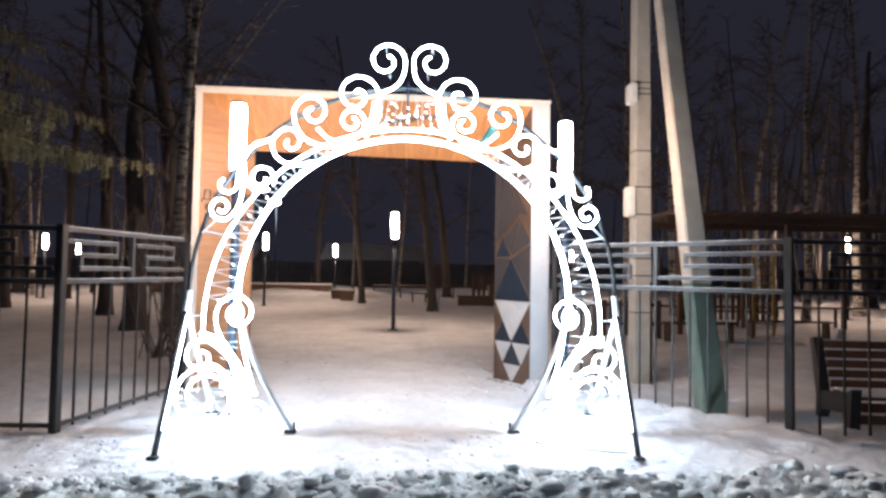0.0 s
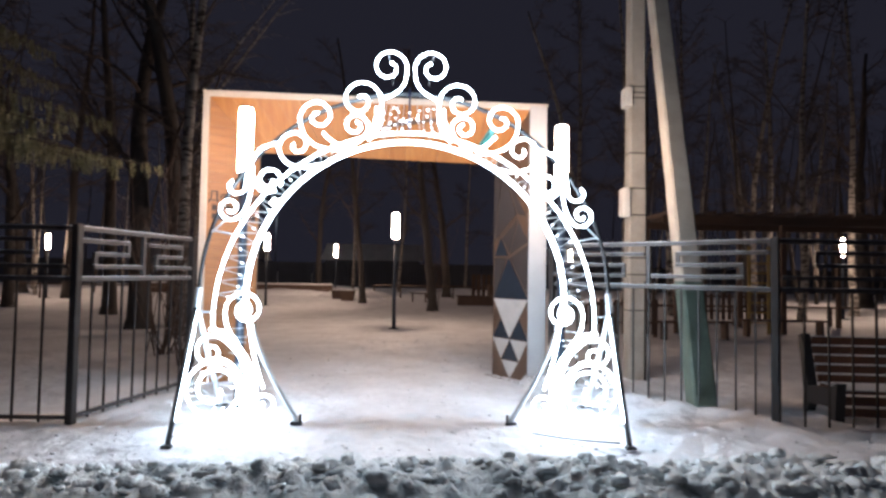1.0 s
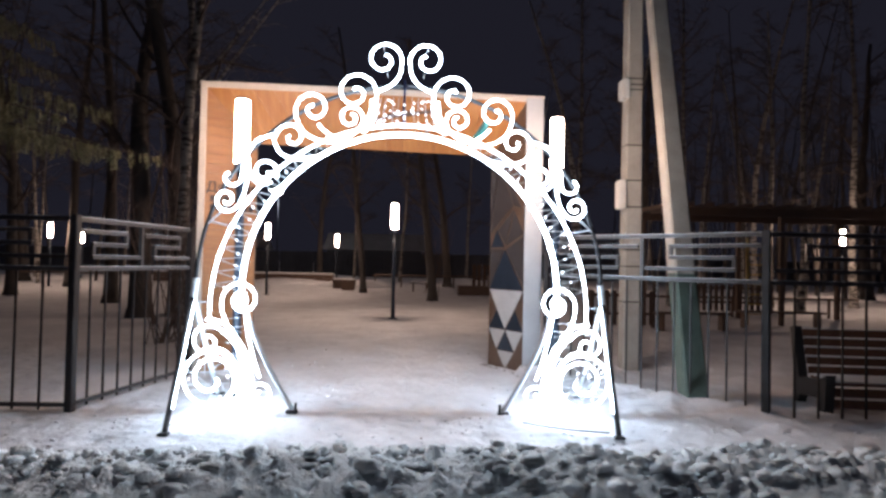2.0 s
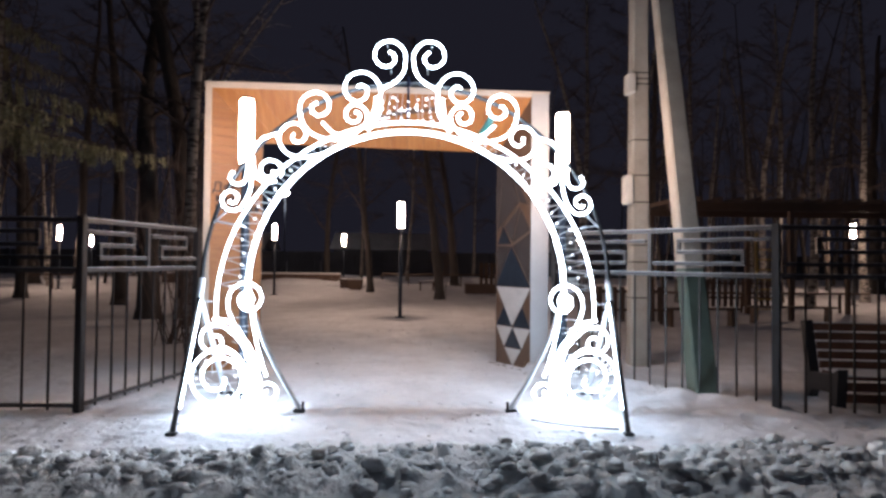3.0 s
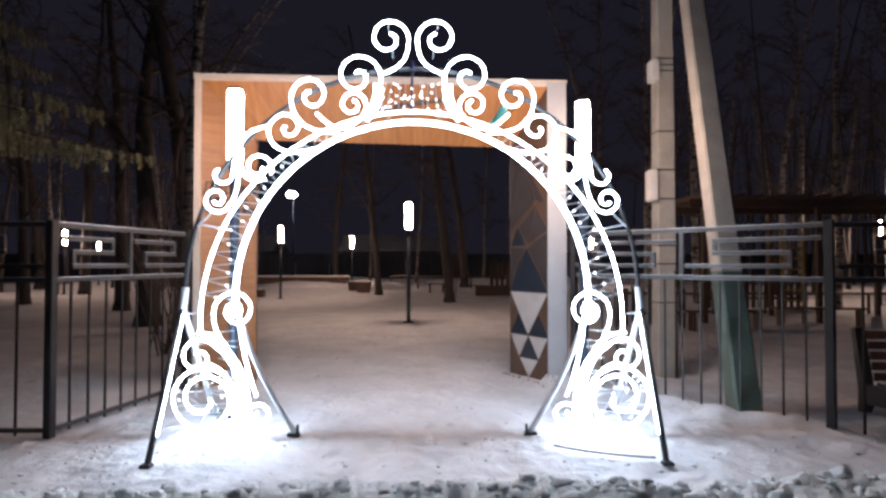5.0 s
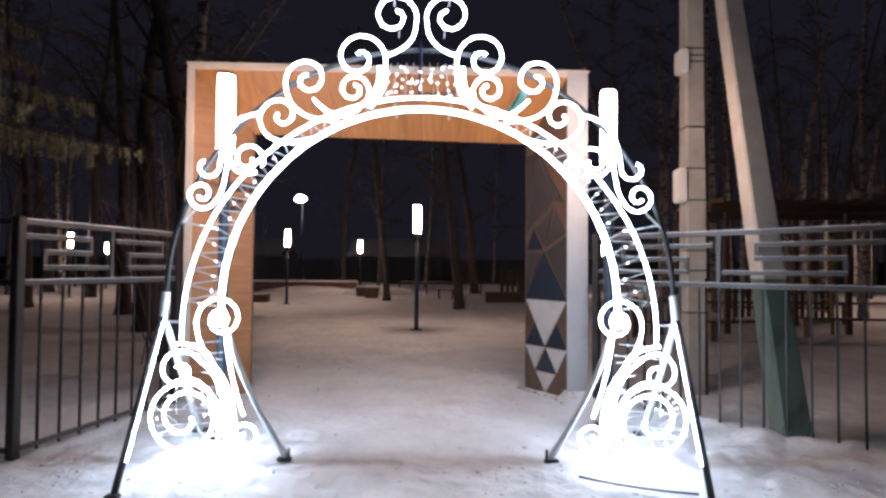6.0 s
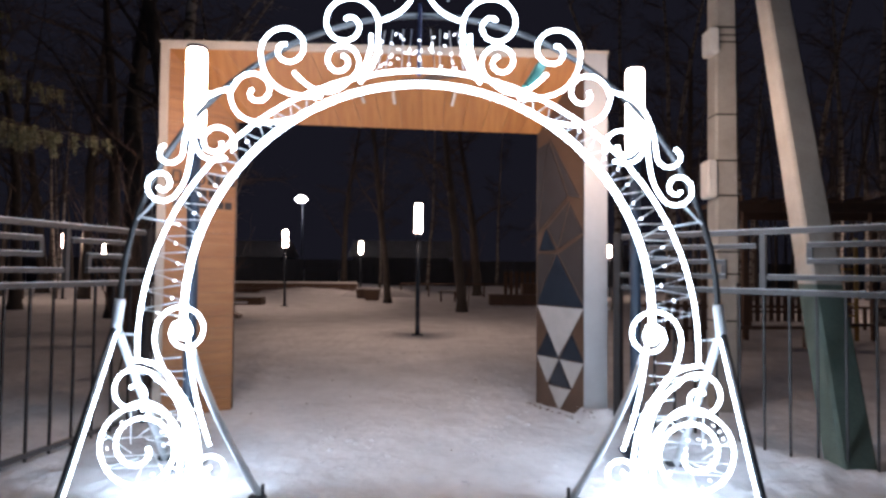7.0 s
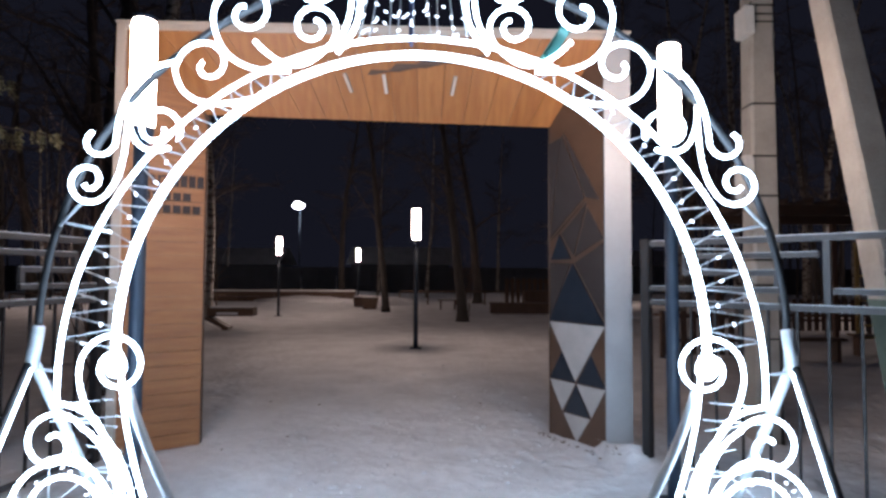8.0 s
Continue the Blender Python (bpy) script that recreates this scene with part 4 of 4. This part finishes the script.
def make_tree(name, label, height, r, lean, seed, bark, limbs=11, low=0.35):
    """A bare winter tree: trunk with root flare, limbs and fine twigs."""
    rng = random.Random(seed)
    tree = thing(name, pose(0, 0, 0), label, "tree", "park trees")
    pts = [Vector((0, 0, -0.1)), Vector((0, 0, 0.25))]
    d = Vector((lean[0], lean[1], 1)).normalized()
    pts += wander(pts[-1], d, height, 13, 0.035, rng)
    bm = bmesh.new()
    add_tube(bm, pts, r, 11, r * 0.22)
    for v in bm.verts:
        if v.co.z < 0.5:
            k = 1 + 0.55 * (0.5 - max(v.co.z, 0)) ** 1.3
            v.co.x *= k
            v.co.y *= k
        v.co += Vector((noise.noise(v.co * 2.0), noise.noise(v.co * 2.0 + Vector((7, 0, 0))), 0)) * r * 0.14
    part("trunk", bm, bark, tree, "", True)
    crown = bmesh.new()
    for k in range(limbs):
        s = low + (1 - low) * (k + rng.random()) / limbs
        i = min(int(s * 14), 13)
        base = pts[i].lerp(pts[i + 1], s * 14 - i)
        a = rng.uniform(0, 2 * math.pi)
        L = height * (0.30 - 0.18 * s) * rng.uniform(0.7, 1.3)
        limb = wander(base, (math.cos(a), math.sin(a), rng.uniform(0.5, 1.3)), L, 6, 0.16, rng)
        add_tube(crown, limb, r * (0.34 - 0.2 * s), 5, r * 0.05, False)
        for q in limb[1:]:
            for _ in range(4):
                b = rng.uniform(0, 2 * math.pi)
                tw = wander(q, (math.cos(b), math.sin(b), rng.uniform(0.0, 0.9)), L * rng.uniform(0.2, 0.45), 4, 0.22, rng, 0.1)
                add_tube(crown, tw, 0.011, 3, 0.004, False)
                for _ in range(2):
                    c = rng.uniform(0, 2 * math.pi)
                    tw2 = wander(tw[2], (math.cos(c), math.sin(c), rng.uniform(-0.5, 0.5)), L * 0.16, 3, 0.25, rng, 0.14)
                    add_tube(crown, tw2, 0.006, 3, 0.003, False)
    part("crown", crown, TWIG, tree, "bare branches and fine twigs")
    return tree


LAB_B = "birch with white and black bark, bare in winter"
LAB_D = "dark-barked bare tree standing in snow"
birches = [make_tree("birch_tree", LAB_B, 13, 0.15, (0.02, 0), 1, BIRCH), make_tree("birch_tree", LAB_B, 14, 0.17, (-0.06, 0.01), 2, BIRCH),
           make_tree("birch_tree", LAB_B, 12, 0.13, (0.05, 0.02), 3, BIRCH)]
darks = [make_tree("bare_tree", LAB_D, 13, 0.24, (-0.03, 0), 4, BARK), make_tree("bare_tree", LAB_D, 12, 0.30, (0.02, 0), 5, BARK),
         make_tree("bare_tree", LAB_D, 13, 0.18, (-0.09, 0.0), 6, BARK)]
birches[0].matrix_basis = pose(4.3, 44.0, 0)
birches[1].matrix_basis = pose(-5.3, 8.0, 0, 0, 0, 150)
birches[2].matrix_basis = pose(8.0, 40.0, 0)
darks[0].matrix_basis = pose(-6.8, 36.4, 0)
darks[1].matrix_basis = pose(2.1, 31.9, 0)
darks[2].matrix_basis = pose(-2.5, 23.3, 0)
leaner = make_tree("bare_tree", "dark crooked tree leaning over the snowy path", 11, 0.21, (-0.05, 0.05), 11, BARK)
leaner.matrix_basis = pose(0.8, 17.9, 0)
fat = make_tree("bare_tree", "thick dark double trunk close behind the fence", 13, 0.30, (0.0, 0.03), 12, BARK)
fat.matrix_basis = pose(-6.9, 9.4, 0)
copy_thing(fat, pose(-6.1, 10.0, 0, 0, 0, 120))
rng = random.Random(21)
spots = [(-8.2, 14.0, 1), (-10.5, 12.0, 0), (-12.5, 17.0, 1), (-7.0, 18.5, 0), (-14.0, 24.0, 1), (-10.0, 27.0, 0), (-17.5, 19.0, 0), (-19.0, 30.0, 1), (-12.5, 36.0, 1), (-21.0, 24.5, 0), (-3.9, 40.0, 0), (-1.0, 41.0, 0), (6.2, 33.0, 0), (10.4, 29.0, 0), (12.4, 33.5, 1), (5.6, 19.0, 0), (6.9, 24.0, 0), (8.4, 17.0, 0), (10.2, 20.5, 0), (12.0, 17.5, 0), (13.6, 22.0, 0), (15.2, 18.0, 0), (9.4, 25.0, 0), (16.8, 24.0, 0), (18.4, 19.5, 0), (20.2, 25.0, 1), (14.2, 29.0, 0), (17.2, 31.0, 0), (22.0, 21.0, 0), (24.0, 28.0, 0), (11.4, 14.5, 0)]
for x, y, dark in spots:
    src = rng.choice(darks[:2] if dark else birches)
    ob = copy_thing(src, pose(x * 1.22, y, 0, 0, 0, rng.uniform(0, 360)))
    s = rng.uniform(0.85, 1.2)
    ob.scale = (s, s, s * rng.uniform(0.95, 1.2))


def make_forked_birch():
    rng = random.Random(77)
    t = thing("birch_tree", pose(-6.6, 10.6, 0), "forked birch with long leaning white limbs", "tree", "park trees")
    part("trunk", tube(((0, 0, -0.1), (0.05, 0, 2.5), (0.25, 0, 5.2), (0.3, 0, 8.0), (0.2, 0.2, 11.0)), 0.16, 10, 0.05), BIRCH, t, "", True)
    for a, b, c in (((0.2, 0, 5.0), (1.0, 0.0, 6.6), (3.6, 0.1, 10.2)), ((0.3, 0, 6.0), (0.9, 0.1, 7.0), (2.6, 0.2, 9.4)), ((0.2, 0, 5.6), (-0.6, 0, 6.8), (-1.6, 0.2, 9.5))):
        limb = bend(a, b, c, 9)
        bm = tube(limb, 0.06, 7, 0.015)
        for q in limb[3:]:
            for _ in range(3):
                add_tube(bm, wander(q, (rng.gauss(0.4, 0.5), rng.gauss(0, 0.5), rng.uniform(0.2, 1.0)), rng.uniform(0.5, 1.2), 5, 0.15, rng, 0.06), 0.010, 3, 0.003, False)
        part("limb", bm, BIRCH, t, "leaning white limb")


make_forked_birch()


# ---- the woods round the park: slim trunks past counting ----
def make_woods():
    rng = random.Random(51)
    for bark, count, name, label in ((BIRCH, 70, "far_woods", "dense dim woods of slim pale trunks"), (BARK, 190, "far_woods", "dense dim woods of dark trunks and twigs")):
        bm = bmesh.new()
        for _ in range(count):
            side = rng.choice((-1, 1, 1))
            y = rng.uniform(25, 64)
            x = side * (0.30 * (y + 6) + 1.5 + rng.uniform(0, 1) ** 0.8 * (0.75 * y + 6))
            r, h = rng.uniform(0.06, 0.15), rng.uniform(10, 16)
            pts = wander((x, y, -0.1), (rng.gauss(0, 0.05), rng.gauss(0, 0.04), 1), h, 7, 0.03, rng)
            add_tube(bm, pts, r, 6, r * 0.25, False)
            for q in pts[3:]:
                for _ in range(2):
                    a = rng.uniform(0, 2 * math.pi)
                    add_tube(bm, wander(q, (math.cos(a), math.sin(a), rng.uniform(0.6, 1.6)), rng.uniform(0.9, 2.4), 4, 0.14, rng), r * 0.22, 3, 0.006, False)
        tagged(link(name, bm, bark, True), label, "woods", kind="stuff")


make_woods()


# ---- spruce with sweeping boughs ----
def make_spruce():
    rng = random.Random(31)
    t = thing("spruce_tree", pose(-8.25, 2.6, 0), "old spruce with drooping olive-green boughs", "tree")
    part("trunk", tube(((0, 0, -0.1), (0.03, 0, 4), (0, 0, 11)), 0.24, 12, 0.05), BARK, t, "", True)
    boughs = [(4.40 + 0.42 * k, rng.uniform(0, 360), 3.4 - 0.16 * k) for k in range(14)]
    boughs += [(4.20, -5, 4.75), (4.6, -14, 3.9), (5.05, 10, 3.6), (5.5, -24, 3.4), (4.25, -34, 3.2)]
    for z, ang, L in boughs:
        a = radians(ang)
        out = Vector((math.cos(a), math.sin(a), 0))
        limb = bend((0, 0, z), tuple(out * L * 0.5 + Vector((0, 0, z - 0.85))), tuple(out * L + Vector((0, 0, z - 1.28))), 24)
        bough = part("bough", tube(limb, 0.035, 6, 0.008), TWIG, t, "", True)
        verts, faces = [], []
        side = out.cross(Vector((0, 0, 1)))
        for i, p in enumerate(limb[4:]):
            s = (i + 4) / 24
            for _ in range(5):
                q = p + out * rng.uniform(-0.13, 0.13) + side * rng.gauss(0, 0.10 * (1.25 - s))
                drop = rng.uniform(0.25, 0.85) * (1.15 - 0.88 * s)
                sway = out * rng.uniform(-0.03, 0.05) + side * rng.uniform(-0.05, 0.05)
                n = max(4, int(drop / 0.035))
                for j in range(n):
                    c = q + sway * (j / n) + Vector((0, 0, -drop * j / n))
                    for _ in range(7):
                        b = rng.uniform(0, 2 * math.pi)
                        d = Vector((math.cos(b), math.sin(b), rng.uniform(-1.6, -0.3))).normalized() * rng.uniform(0.03, 0.055)
                        w = d.cross(Vector((rng.gauss(0, 1), rng.gauss(0, 1), rng.gauss(0, 1)))).normalized() * 0.010
                        o = len(verts)
                        verts += [c - w, c + w, c + d]
                        faces.append((o, o + 1, o + 2))
        me = bpy.data.meshes.new("needles")
        me.from_pydata([tuple(v) for v in verts], [], faces)
        me.materials.append(NEEDLE)
        ob = new("needles", me)
        ob.parent = bough
        tagged(ob, "hanging olive-green needles", kind="stuff")


make_spruce()


# ---- thin bare bush by the gateway ----
def make_bush(m, label, seed, h=2.6, n=22):
    rng = random.Random(seed)
    b = thing("bare_bush", m, label, "bush")
    for k in range(n):
        a = rng.uniform(0, 2 * math.pi)
        pts = wander((rng.gauss(0, 0.1), rng.gauss(0, 0.1), -0.05), (0.32 * math.cos(a), 0.32 * math.sin(a), 1), h * rng.uniform(0.6, 1.1), 7, 0.06, rng)
        bm = bmesh.new()
        add_tube(bm, pts, 0.012, 5, 0.004)
        for q in pts[3:]:
            add_tube(bm, wander(q, (rng.gauss(0, 0.5), rng.gauss(0, 0.5), 1), h * 0.22, 4, 0.12, rng), 0.005, 3, 0.003, False)
        part("stem", bm, TIMBER, b)


make_bush(pose(-3.55, 3.6, 0), "thin bare brown bush behind the fence", 3, 3.2)
make_bush(pose(-4.35, 4.8, 0), "thin bare brown bush behind the fence", 4, 3.4)
make_bush(pose(0.9, 20.8, 0), "thin bare brown bush behind the fence", 6, 3.6, 14)


# ---- small twigs and leaf litter at the foot of the gateway ----
def make_litter():
    rng = random.Random(9)
    bm = bmesh.new()
    for _ in range(75):
        if rng.random() < 0.8:
            x, y = 1.2 + rng.uniform(-0.05, 0.5), 2.2 + rng.uniform(-0.1, 0.9)
            y = 2.95 - (x - 1.22) * 2.0 + rng.gauss(-0.06, 0.05)
        else:
            x, y = rng.uniform(-2.2, 2.6), rng.uniform(-1.6, 4.5)
        s = rng.uniform(0.005, 0.018)
        add_box(bm, (-s, -s * 0.35, 0.0), (s, s * 0.35, s * 0.35), pose(x, y, ground_height(x, y) + 0.002, rng.uniform(-20, 20), rng.uniform(-20, 20), rng.uniform(0, 360)))
    tagged(link("leaf_litter", bm, BACKBOARD), "brown bits of leaf and bark on the snow", "leaf litter", kind="stuff")


make_litter()
